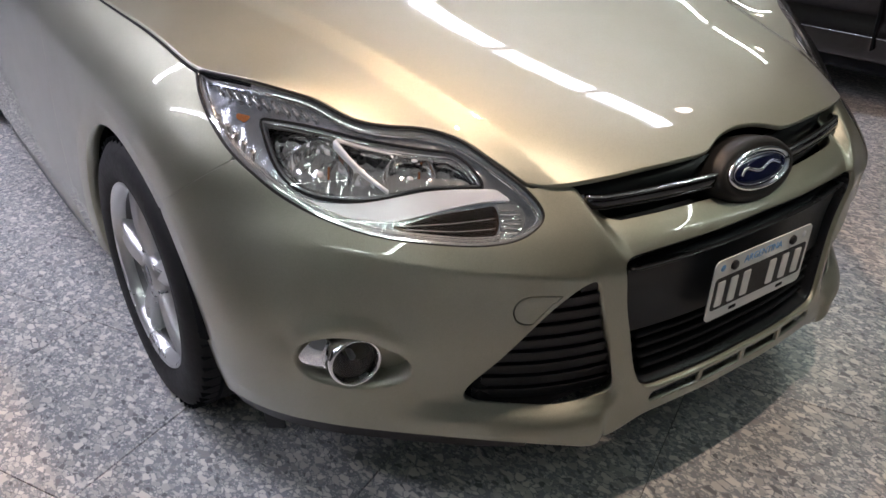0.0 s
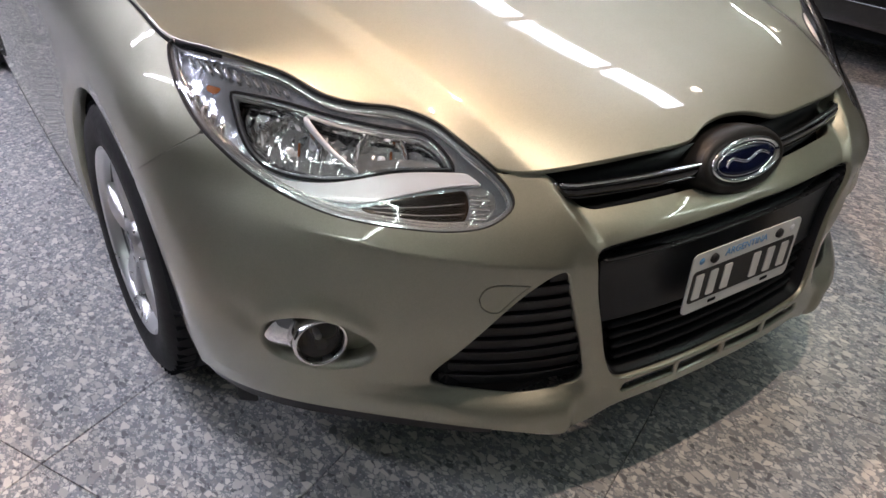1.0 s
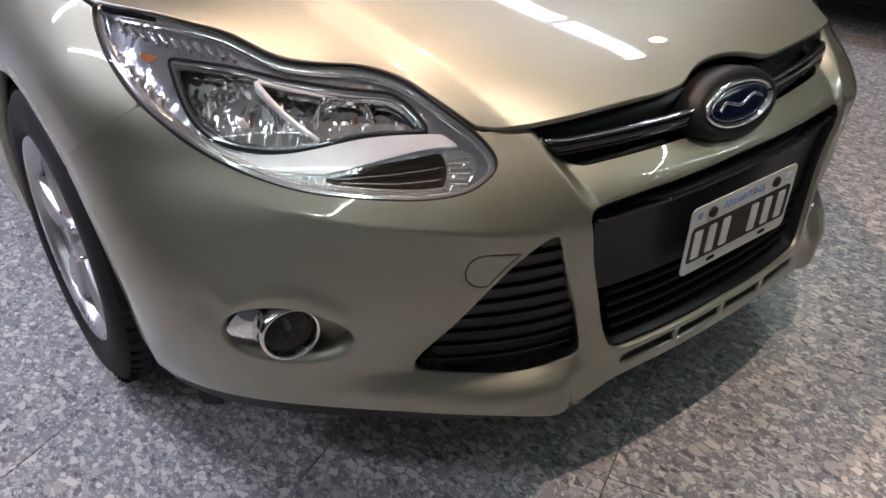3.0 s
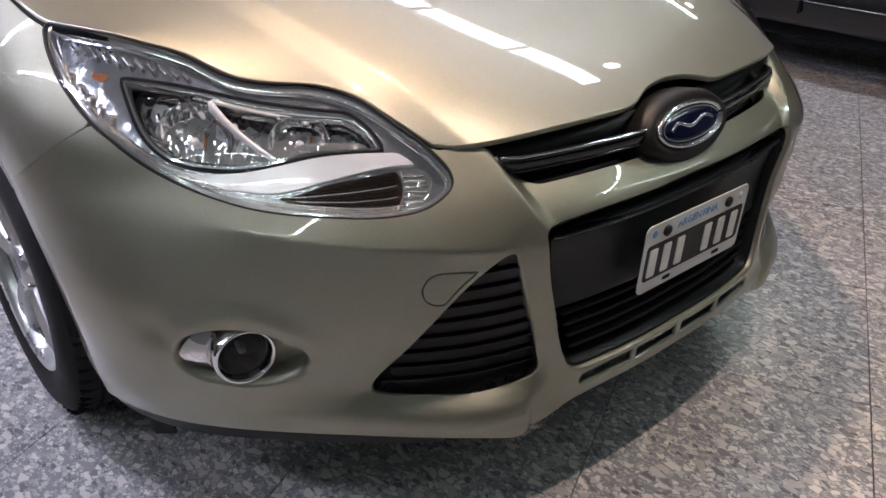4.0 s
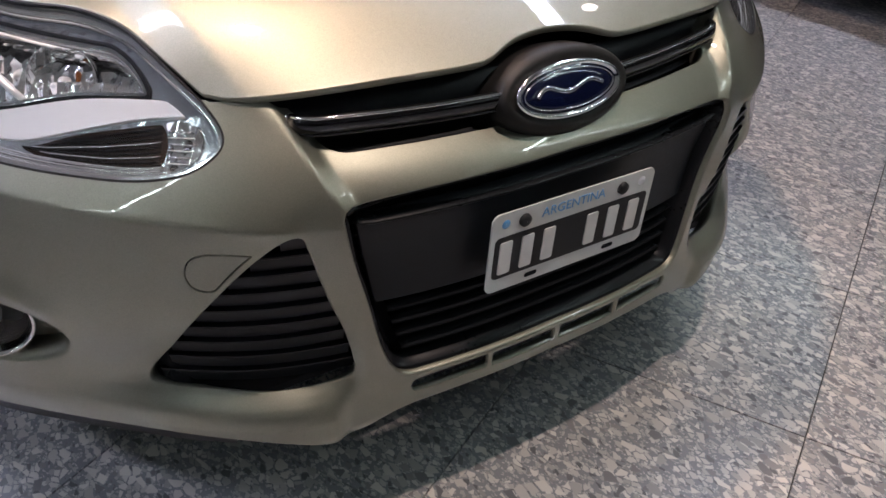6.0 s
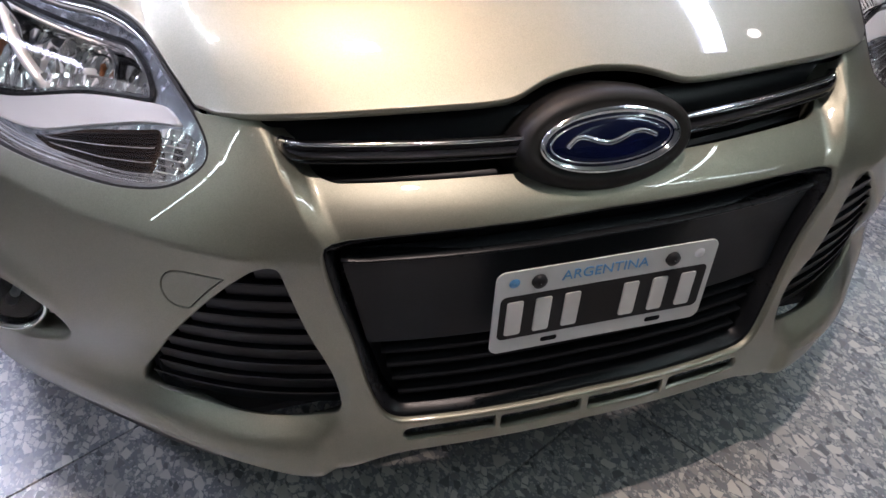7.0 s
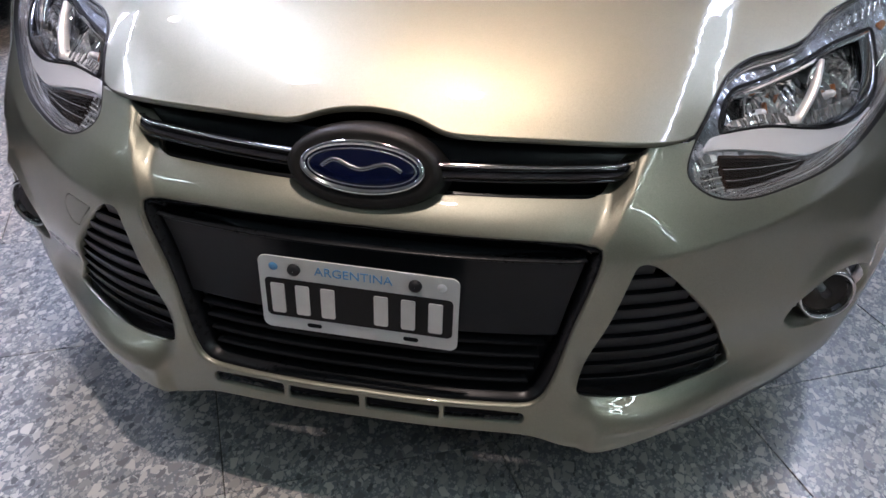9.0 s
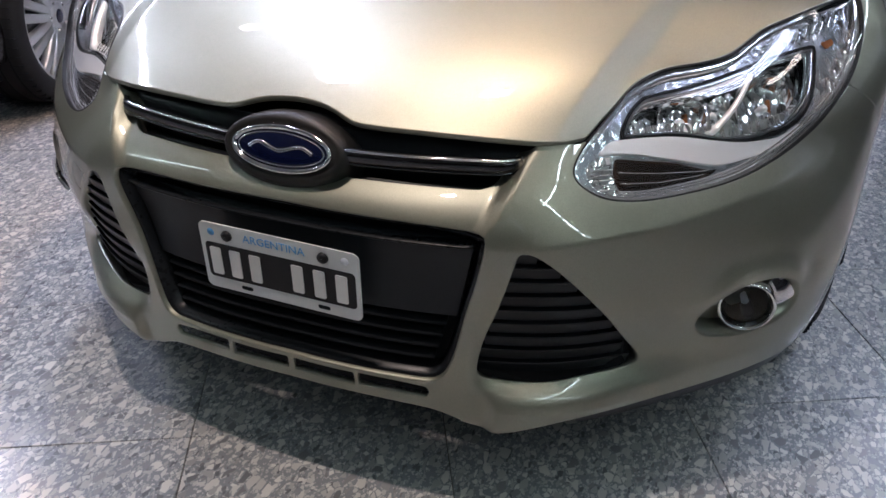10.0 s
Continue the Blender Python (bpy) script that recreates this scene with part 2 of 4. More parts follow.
def terrazzo():
    """Grey cement with angular marble chips of three sizes, polished, each slab of its own cut."""
    m = material("terrazzo", (.2, .2, .2), .32)
    t = m.node_tree
    b = t.nodes["Principled BSDF"]
    geo, info = t.nodes.new("ShaderNodeNewGeometry"), t.nodes.new("ShaderNodeObjectInfo")
    shift = t.nodes.new("ShaderNodeVectorMath")
    shift.operation = "MULTIPLY_ADD"
    shift.inputs[0].default_value = (37, 61, 0)
    t.links.new(info.outputs["Random"], shift.inputs[1])
    t.links.new(geo.outputs["Position"], shift.inputs[2])
    warp = t.nodes.new("ShaderNodeTexNoise")
    warp.inputs["Scale"].default_value, warp.inputs["Detail"].default_value = 60, 2
    t.links.new(shift.outputs[0], warp.inputs["Vector"])
    bent = t.nodes.new("ShaderNodeVectorMath")
    bent.operation = "MULTIPLY_ADD"
    bent.inputs[1].default_value = (.005, .005, 0)
    t.links.new(warp.outputs["Color"], bent.inputs[0])
    t.links.new(shift.outputs[0], bent.inputs[2])
    base = t.nodes.new("ShaderNodeTexNoise")
    base.inputs["Scale"].default_value, base.inputs["Detail"].default_value = 400, 3
    t.links.new(geo.outputs["Position"], base.inputs["Vector"])
    cement = t.nodes.new("ShaderNodeMix")
    cement.data_type = "RGBA"
    cement.inputs["A"].default_value, cement.inputs["B"].default_value = (.188, .199, .216, 1), (.290, .300, .318, 1)
    t.links.new(base.outputs[0], cement.inputs["Factor"])
    colour = cement.outputs["Result"]
    for scale, share, gap, dark, light, seed in ((210, .60, .08, (.15, .15, .16), (.54, .53, .52), 3.1), (116, .60, .08, (.12, .12, .13), (.60, .585, .56), 5.2), (76, .64, .08, (.12, .12, .13), (.68, .66, .62), 7.7), (48, .72, .09, (.15, .15, .16), (.70, .67, .62), 1.3)):
        move = t.nodes.new("ShaderNodeMapping")
        move.inputs["Location"].default_value = (seed, seed * 2, 0)
        move.inputs["Rotation"].default_value = (0, 0, seed * 1.3)
        move.inputs["Scale"].default_value = (1.25, .8, 1)
        t.links.new(bent.outputs[0], move.inputs[0])
        cell, rim = t.nodes.new("ShaderNodeTexVoronoi"), t.nodes.new("ShaderNodeTexVoronoi")
        rim.feature = "DISTANCE_TO_EDGE"
        for node in (cell, rim):
            node.voronoi_dimensions = "2D"
            node.inputs["Scale"].default_value = scale
            node.inputs["Randomness"].default_value = 1
            t.links.new(move.outputs[0], node.inputs["Vector"])
        pick = t.nodes.new("ShaderNodeSeparateColor")
        t.links.new(cell.outputs["Color"], pick.inputs[0])
        chosen = t.nodes.new("ShaderNodeMath")
        chosen.operation = "GREATER_THAN"
        chosen.inputs[1].default_value = share
        t.links.new(pick.outputs[0], chosen.inputs[0])
        inside = t.nodes.new("ShaderNodeMapRange")
        inside.inputs[1].default_value, inside.inputs[2].default_value = gap, gap + .05
        t.links.new(rim.outputs["Distance"], inside.inputs[0])
        mask = t.nodes.new("ShaderNodeMath")
        mask.operation = "MULTIPLY"
        t.links.new(chosen.outputs[0], mask.inputs[0])
        t.links.new(inside.outputs[0], mask.inputs[1])
        tone = t.nodes.new("ShaderNodeValToRGB")
        tone.color_ramp.elements[0].color, tone.color_ramp.elements[1].color = (*dark, 1), (*light, 1)
        tone.color_ramp.elements[0].position, tone.color_ramp.elements[1].position = .05, .85
        e = tone.color_ramp.elements.new(.22)
        e.color = (.36, .35, .345, 1)
        t.links.new(pick.outputs[1], tone.inputs[0])
        lay = t.nodes.new("ShaderNodeMix")
        lay.data_type = "RGBA"
        t.links.new(mask.outputs[0], lay.inputs["Factor"])
        t.links.new(colour, lay.inputs["A"])
        t.links.new(tone.outputs[0], lay.inputs["B"])
        colour = lay.outputs["Result"]
    t.links.new(colour, b.inputs["Base Color"])
    scuff = t.nodes.new("ShaderNodeTexNoise")
    scuff.inputs["Scale"].default_value, scuff.inputs["Detail"].default_value = 5, 6
    t.links.new(geo.outputs["Position"], scuff.inputs["Vector"])
    ramp = t.nodes.new("ShaderNodeMapRange")
    ramp.inputs[3].default_value, ramp.inputs[4].default_value = .28, .44
    t.links.new(scuff.outputs[0], ramp.inputs[0])
    t.links.new(ramp.outputs[0], b.inputs["Roughness"])
    b.inputs["Coat Weight"].default_value, b.inputs["Coat Roughness"].default_value = .26, .20
    b.inputs["Coat IOR"].default_value = 1.6
    return m


PAINT = car_paint()
TERRAZZO = terrazzo()
GROUT = material("grout", (.11, .108, .105), .9, grain=.2, scale=200)
WALL = material("wall_paint", (.18, .18, .178), .8, grain=.05, scale=30, bump=.1)
# dark gloss for the unseen south wall, to soak up bounced light
DARK_WALL = material("dark_wall", (.02, .022, .026), .08, 0, .4, wear=.02, scale=3)
CEILING = material("ceiling_paint", (.40, .40, .395), .85, grain=.04, scale=20)
BLACK = material("black_plastic", (.018, .018, .020), .45, grain=.15, scale=300, bump=.25, wear=.06, gloss=.22)
SATIN = material("satin_black", (.009, .010, .012), .30, grain=.1, scale=120, wear=.05, gloss=.22)
PANEL_BLACK = material("panel_black", (.015, .017, .021), .46, grain=.15, scale=200, bump=.2, wear=.06, gloss=.26)
LOUVRE = material("louvre_black", (.008, .0095, .012), .34, grain=.1, scale=120, wear=.05, gloss=.25)
VOID = material("dark_inside", (.009, .010, .012), .8, grain=.2, scale=60, gloss=.1)
CHROME = material("chrome", (.80, .81, .83), .06, 1.0, wear=.03, scale=40)
HOUSING = material("emblem_black", (.013, .0125, .012), .48, grain=.1, scale=300, bump=.15, gloss=.25)
SMOKED = material("smoked_chrome", (.045, .045, .05), .10, .9, .6, wear=.03, scale=40)
REFLECTOR = material("reflector", (.90, .91, .92), .10, .92, wear=.04, scale=50)
SILVER = material("silver_trim", (.84, .86, .90), .28, .40, grain=.03, scale=200)
LAMP_GREY = material("lamp_grey", (.62, .65, .70), .20, .95)
LAMP_BACK = material("lamp_back", (.42, .44, .45), .28, .4, wear=.06, scale=60)
AMBER = material("amber_plastic", (.24, .095, .035), .25, 0, .5, grain=.1, scale=80)
SMOKE = material("turn_lens", (.075, .045, .030), .14, .7, .8, grain=.5, scale=60)
def rippled(m, stretch, strength, depth):
    """Moulded flutes in a bright reflector."""
    t = m.node_tree
    geo, mul, tex, bump = (t.nodes.new("ShaderNode" + k) for k in ("NewGeometry", "VectorMath", "TexNoise", "Bump"))
    mul.operation = "MULTIPLY"
    mul.inputs[1].default_value = stretch
    tex.inputs["Scale"].default_value, tex.inputs["Detail"].default_value = 1.0, 1.5
    bump.inputs["Strength"].default_value, bump.inputs["Distance"].default_value = strength, depth
    t.links.new(geo.outputs["Position"], mul.inputs[0])
    t.links.new(mul.outputs[0], tex.inputs["Vector"])
    t.links.new(tex.outputs[0], bump.inputs["Height"])
    t.links.new(bump.outputs[0], t.nodes["Principled BSDF"].inputs["Normal"])


rippled(LAMP_GREY, (44, 44, 10), .34, .012)
FACET = material("faceted_reflector", (.82, .84, .84), .11, .92)
ft = FACET.node_tree
fg, fv, fb = ft.nodes.new("ShaderNodeNewGeometry"), ft.nodes.new("ShaderNodeTexVoronoi"), ft.nodes.new("ShaderNodeBump")
fv.inputs["Scale"].default_value = 40
fb.inputs["Strength"].default_value, fb.inputs["Distance"].default_value = .6, .008
fm = ft.nodes.new("ShaderNodeVectorMath")
fm.operation = "MULTIPLY"
fm.inputs[1].default_value = (1.5, 1.5, .35)
ft.links.new(fg.outputs["Position"], fm.inputs[0])
ft.links.new(fm.outputs[0], fv.inputs["Vector"])
ft.links.new(fv.outputs["Distance"], fb.inputs["Height"])
ft.links.new(fb.outputs[0], ft.nodes["Principled BSDF"].inputs["Normal"])
LENS = clear_cover("clear_lens", (.95, .96, .97), 1.45)
FOG_GLASS = clear_cover("fog_glass", (.55, .57, .57), 1.5)
RUBBER = material("rubber", (.010, .010, .011), .68, grain=.25, scale=90, bump=.3, wear=.08, gloss=.25)
# alloy darkened to put the shade inside the wheel barrel into its colour
ALLOY_SHADED = material("shaded_alloy", (.12, .12, .125), .5, .5, grain=.1, scale=120)
ALLOY = material("alloy", (.50, .51, .52), .30, .85, wear=.04, scale=20)
BRAKE = material("brake_disc", (.22, .21, .20), .35, .9, grain=.2, scale=80)
PLATE_WHITE = material("plate_white", (.64, .65, .64), .38, grain=.05, scale=60, wear=.08)
PLATE_BLACK = material("plate_black", (.006, .006, .007), .45, grain=.2, scale=80, wear=.06, gloss=.25)
PLATE_GREY = material("plate_grey", (.70, .70, .68), .34, .3, grain=.06, scale=60)
PLATE_BLUE = material("plate_blue", (.12, .33, .62), .4, grain=.08, scale=90)
OVAL_BLUE = material("oval_blue", (.004, .007, .036), .14, .2, .6, wear=.02, scale=80)
DARK_PAINT = material("black_paint", (.006, .006, .007), .22, .1, .35, grain=.1, scale=20, wear=.04)
GLASS_DARK = material("dark_glass", (.012, .013, .014), .06, 0, .5, wear=.02, scale=10)
TUBE = glowing("tube_light", (.90, .94, 1.0), TUBE_GLOW * 1.05)
TUBE_NEW = glowing("new_tube_light", (.93, .94, 1.0), TUBE_GLOW * 2.2)
TUBE_GREEN = glowing("greenish_tube_light", (.86, 1.0, .84), TUBE_GLOW * 1.85)
TUBE_OLD = glowing("old_tube_light", (.88, 1.0, .86), TUBE_GLOW * .06)
WARM_FACE = glowing("warm_lamp_face", (1, .70, .44), WARM_GLOW)
LAMP_FACE = glowing("lamp_face", (1, .86, .66), 12)
WHITE_METAL = material("white_metal", (.75, .75, .74), .45, grain=.03, scale=60)


# ---- building ----
def mesh_of(name, verts, faces, mat, smooth=True, ways=None):
    me = bpy.data.meshes.new(name)
    me.from_pydata([tuple(map(float, v)) for v in verts], [], [tuple(map(int, f)) for f in faces])
    me.materials.append(mat)
    if smooth:
        me.shade_smooth()
    if ways is not None:
        me.normals_split_custom_set_from_vertices([tuple(map(float, w)) for w in ways])
    return me


def part(name, me, parent, label=""):
    """A mesh, or a bmesh already turned into one, as an object under its thing."""
    ob = new(name, me)
    ob.parent = parent
    return tagged(ob, label)


def thing(name, label, category, at=(0, 0, 0), group="", kind=""):
    ob = new(name)
    ob.location = at
    return tagged(ob, label, category, group, kind)


def box_mesh(name, lo, hi, mat, bevel=.0, turn=None):
    bm = bmesh.new()
    bmesh.ops.create_cube(bm, size=1)
    for v in bm.verts:
        v.co = Vector([lo[i] + (v.co[i] + .5) * (hi[i] - lo[i]) for i in range(3)])
    if bevel:
        bmesh.ops.bevel(bm, geom=bm.edges[:], offset=bevel, segments=2, profile=.5, affect="EDGES")
    if turn is not None:
        bm.transform(turn)
    me = bpy.data.meshes.new(name)
    bm.to_mesh(me)
    bm.free()
    me.materials.append(mat)
    return me


def lathe(name, profile, mat, n=48, axis="x", close=False, arc=None):
    """Turns a profile of (along, radius) round an axis."""
    verts, faces = [], []
    for i in range(n):
        a = 2 * math.pi * i / n if arc is None else radians(arc[0] + (arc[1] - arc[0]) * i / (n - 1))
        for u, r in profile:
            p = (u, r * math.cos(a), r * math.sin(a))
            verts.append(p if axis == "x" else (p[1], p[0], p[2]) if axis == "y" else (p[1], p[2], p[0]))
    k = len(profile)
    for i in range(n if arc is None else n - 1):
        for j in range(k - (0 if close else 1)):
            a, b = i * k + j, i * k + (j + 1) % k
            c, d = ((i + 1) % n) * k + (j + 1) % k, ((i + 1) % n) * k + j
            faces.append((a, b, c, d) if axis == "x" else (a, d, c, b))
    return mesh_of(name, verts, faces, mat)


def curve_through(pts, gap=.006, closed=False):
    """Points at even gaps along a spline through a few control points."""
    p = np.array(pts, float)
    if closed:
        p = np.vstack([p[-3:], p, p[:3]])
    t = np.r_[0, np.cumsum(np.linalg.norm(np.diff(p, axis=0), axis=1) ** .5)]
    fs = [spline(t, p[:, k]) for k in range(p.shape[1])]
    lo, hi = (t[3], t[-3]) if closed else (t[0], t[-1])
    u = np.linspace(lo, hi, 400)
    q = np.stack([f(u) for f in fs], -1)
    run = np.r_[0, np.cumsum(np.linalg.norm(np.diff(q, axis=0), axis=1))]
    n = max(int(run[-1] / gap), 2)
    w = np.linspace(0, run[-1], n + 1)
    q = np.stack([np.interp(w, run, q[:, k]) for k in range(q.shape[1])], -1)
    return q[:-1] if closed else q


def ring_of(segments, gap=.006, soften=2):
    """A closed outline from splines joined end to end; soften rounds the corners."""
    out_pts = []
    for seg in segments:
        out_pts.extend(curve_through(seg, gap).tolist()[:-1] if len(seg) > 1 else seg)
    p = np.array(out_pts)
    for _ in range(soften):
        p = .5 * p + .25 * (np.roll(p, 1, 0) + np.roll(p, -1, 0))
    return p


def inside_ring(pts, ring):
    x, y = pts[:, 0], pts[:, 1]
    odd = np.zeros(len(pts), bool)
    for (ax, ay), (bx, by) in zip(ring, np.roll(ring, -1, 0)):
        cross = (ay > y) != (by > y)
        odd ^= cross & (x < (bx - ax) * (y - ay) / (by - ay + 1e-12) + ax)
    return odd


def away(ring, outward=True):
    """Unit ways out of a closed outline, point by point."""
    d = np.roll(ring, -1, 0) - np.roll(ring, 1, 0)
    area = (ring[:, 0] * np.roll(ring[:, 1], -1) - ring[:, 1] * np.roll(ring[:, 0], -1)).sum()
    n = np.stack([d[:, 1], -d[:, 0]], -1) * (1 if area > 0 else -1)
    n /= np.linalg.norm(n, axis=1)[:, None] + 1e-9
    return n if outward else -n


def normals(f, u, v):
    e = 1e-3
    n = np.cross(f(u + e, v) - f(u - e, v), f(u, v + e) - f(u, v - e))
    return n / (np.linalg.norm(n, axis=-1)[..., None] + 1e-12)


def grow(ring, d, f=flank):
    """An outline moved out by d metres along the surface."""
    w = away(ring)
    e = 1e-3
    span = np.linalg.norm(f(ring[:, 0] + w[:, 0] * e, ring[:, 1] + w[:, 1] * e) - f(ring[:, 0] - w[:, 0] * e, ring[:, 1] - w[:, 1] * e), axis=1) / (2 * e)
    return ring + w * (d / np.maximum(span, .3))[:, None]


def skin(name, f, outer, holes, mat, gap=.010, rims=((.002, .003), (.003, .015)), hole_rims=None, depth=0.0, flip=1):
    """A panel cut out of the surface f by an outline and holes, with turned-in edges all round."""
    from mathutils import geometry
    loops = [outer] + list(holes)
    lo, hi = outer.min(0), outer.max(0)
    gx, gy = np.meshgrid(np.arange(lo[0], hi[0], gap), np.arange(lo[1], hi[1], gap), indexing="ij")
    gx = gx + gap * .5 * (np.arange(gx.shape[1]) % 2)
    pts = np.stack([gx.ravel(), gy.ravel()], -1)
    ok = inside_ring(pts, grow(outer, -gap * .55, f))
    for h in holes:
        ok &= ~inside_ring(pts, grow(h, gap * .55, f))
    pts = pts[ok]
    n0 = 0
    edges = []
    for lp in loops:
        k = len(lp)
        edges += [(n0 + i, n0 + (i + 1) % k) for i in range(k)]
        n0 += k
    flat = np.vstack(loops + [pts])
    vs, _, fs, ov, _, _ = geometry.delaunay_2d_cdt([Vector(p) for p in flat], edges, [], 0, 1e-7)
    vs = np.array([(v.x, v.y) for v in vs])
    fs = np.array([t for t in fs if len(t) == 3])
    mid = vs[fs].mean(1)
    keep = inside_ring(mid, outer)
    for h in holes:
        keep &= ~inside_ring(mid, h)
    fs = fs[keep]
    back = {}
    for i, olds in enumerate(ov):
        for o in olds:
            back[o] = i
    nrm = normals(f, vs[:, 0], vs[:, 1]) * flip
    verts = list(f(vs[:, 0], vs[:, 1]) - nrm * depth)
    ways = list(nrm)
    a, b, c = (vs[fs[:, i]] for i in range(3))
    turn = ((b - a)[:, 0] * (c - a)[:, 1] - (b - a)[:, 1] * (c - a)[:, 0]) * flip
    faces = [tuple(t) if w > 0 else tuple(t[::-1]) for t, w in zip(fs, turn)]
    n0 = 0
    for li, lp in enumerate(loops):
        k = len(lp)
        last = [back[n0 + i] for i in range(k)]
        n0 += k
        way = away(lp, li == 0)
        spec = rims if li == 0 else (hole_rims[li - 1] if hole_rims else rims)
        area = (lp[:, 0] * np.roll(lp[:, 1], -1) - lp[:, 1] * np.roll(lp[:, 0], -1)).sum()
        ccw = (area > 0) == (li == 0)
        e = 1e-3
        side = f(lp[:, 0] + way[:, 0] * e, lp[:, 1] + way[:, 1] * e) - f(lp[:, 0] - way[:, 0] * e, lp[:, 1] - way[:, 1] * e)
        side /= np.linalg.norm(side, axis=1)[:, None] + 1e-12
        for ri, (inset, deep) in enumerate(spec):
            q = grow(lp, inset if li == 0 else -inset, f)
            nn = normals(f, lp[:, 0], lp[:, 1]) * flip
            pos = f(q[:, 0], q[:, 1]) - nn * (deep + depth)
            first = len(verts)
            verts.extend(pos)
            bend = (ri + 1) / len(spec) if len(spec) > 1 else 1
            turned = nn * (1 - bend) + side * (bend + .15)
            ways.extend(turned / np.linalg.norm(turned, axis=1)[:, None])
            for i in range(k):
                j = (i + 1) % k
                quad = (last[i], first + i, first + j, last[j])
                faces.append(quad if ccw == (flip > 0) else quad[::-1])
            last = [first + i for i in range(k)]
    return mesh_of(name, verts, faces, mat, True, ways)


def mirrored(me):
    m = me.copy()
    m.transform(Matrix.Diagonal((-1, 1, 1, 1)))
    m.flip_normals()
    return m


def sweep(name, pts, section, mat, up=(0, 0, 1), closed=False):
    """A bar along 3D points with a section of (side, up) offsets."""
    p = np.array(pts, float)
    d = np.gradient(p, axis=0) if not closed else np.roll(p, -1, 0) - np.roll(p, 1, 0)
    d /= np.linalg.norm(d, axis=1)[:, None]
    up = np.broadcast_to(np.array(up, float), p.shape)
    side = np.cross(d, up)
    side /= np.linalg.norm(side, axis=1)[:, None]
    upp = np.cross(side, d)
    k, n = len(section), len(p)
    verts = [p[i] + side[i] * a + upp[i] * b for i in range(n) for a, b in section]
    faces = [(i * k + j, i * k + (j + 1) % k, ((i + 1) % n) * k + (j + 1) % k, ((i + 1) % n) * k + j) for i in range(n if closed else n - 1) for j in range(k)]
    if not closed:
        faces += [tuple(range(k))[::-1], tuple((n - 1) * k + j for j in range(k))]
    me = mesh_of(name, verts, faces, mat)
    bm = bmesh.new()
    bm.from_mesh(me)
    bmesh.ops.recalc_face_normals(bm, faces=bm.faces[:])
    bm.to_mesh(me)
    bm.free()
    return me


def oval(a, b, n=12):
    return [(a * math.cos(2 * math.pi * i / n), b * math.sin(2 * math.pi * i / n)) for i in range(n)]


def inner(s, z, depth):
    """A place under the nose skin."""
    s, z = np.asarray(s, float), np.asarray(z, float)
    return flank(s, z) - normals(flank, s, z) * np.asarray(depth, float)[..., None]


def text_mesh(name, words, size, mat, m, lift=.0006):
    cu = bpy.data.curves.new(name, "FONT")
    cu.body, cu.size, cu.extrude, cu.align_x, cu.align_y = words, size, lift, "CENTER", "CENTER"
    tmp = bpy.data.objects.new(name, cu)
    scene.collection.objects.link(tmp)
    bpy.context.view_layer.update()
    me = bpy.data.meshes.new_from_object(tmp.evaluated_get(bpy.context.evaluated_depsgraph_get()))
    bpy.data.objects.remove(tmp)
    me.transform(m)
    me.materials.clear()
    me.materials.append(mat)
    return me

# ---- the room ----
floor = tagged(new("floor", box_mesh("floor", (-7, -9, -.12), (7, 9, -.006), GROUT)), "grey terrazzo showroom floor laid in square slabs", "floor", kind="structure")
ceiling = tagged(new("ceiling", box_mesh("ceiling", (-7, -9, CEIL), (7, 9, CEIL + .1), CEILING)), "plain white painted ceiling", "ceiling", kind="structure")
# the unseen south wall is kept dark to hold fill light off the nose
for nm, lo, hi in (("wall_south", (-7, -9.15, 0), (7, -9, CEIL)), ("wall_north", (-7, 9, 0), (7, 9.15, CEIL)), ("wall_west", (-7.15, -9, 0), (-7, 9, CEIL)), ("wall_east", (7, -9, 0), (7.15, 9, CEIL))):
    dark = nm == "wall_south"
    tagged(new(nm, box_mesh(nm, lo, hi, DARK_WALL if dark else WALL)), "unseen dark end wall added to cut light from the front" if dark else "plain light grey painted showroom wall", "wall", kind="structure")


# ---- ceiling lights ----
def ceiling_light(glow=TUBE):
    ob = thing("ceiling_light", "white louvred ceiling light with four lit tubes", "ceiling light", group="ceiling lights")
    part("housing", box_mesh("housing", (-.17, -.49, -.03), (.17, .49, 0), WHITE_METAL, .004), ob)
    tube = lathe("tube", [(-.47, .001), (-.47, .011), (.47, .011), (.47, .001)], glow, 10, "y")
    for i in range(4):
        o = part("tube", tube, ob, "glowing fluorescent tube")
        o.location = (-.0675 + .045 * i, 0, -.046)
    for y in (-.48, .475):
        part("end_cap", box_mesh("end_cap", (-.165, y, -.065), (.165, y + .008, -.03), WHITE_METAL), ob)
    return ob


first_light = ceiling_light()
first_light.matrix_basis = pose(1.99, 1.02, CEIL)
for k in range(1, 4):
    copy_thing(first_light, pose(1.99, 1.02 + 1.02 * k, CEIL))
old_light = ceiling_light(TUBE_OLD)
batten = thing("batten_light", "white ceiling batten with one greenish tube", "ceiling light", group="ceiling battens")
part("housing", box_mesh("housing", (-.035, -.50, -.03), (.035, .50, 0), WHITE_METAL, .004), batten)
part("tube", lathe("tube", [(-.47, .001), (-.47, .013), (.47, .013), (.47, .001)], TUBE_GREEN, 10, "y"), batten, "glowing fluorescent tube").location = (0, 0, -.046)
for y in (-.48, .475):
    part("lamp_holder", box_mesh("lamp_holder", (-.02, y, -.062), (.02, y + .008, -.03), WHITE_METAL), batten)
batten.matrix_basis = pose(1.99, -.75, CEIL)
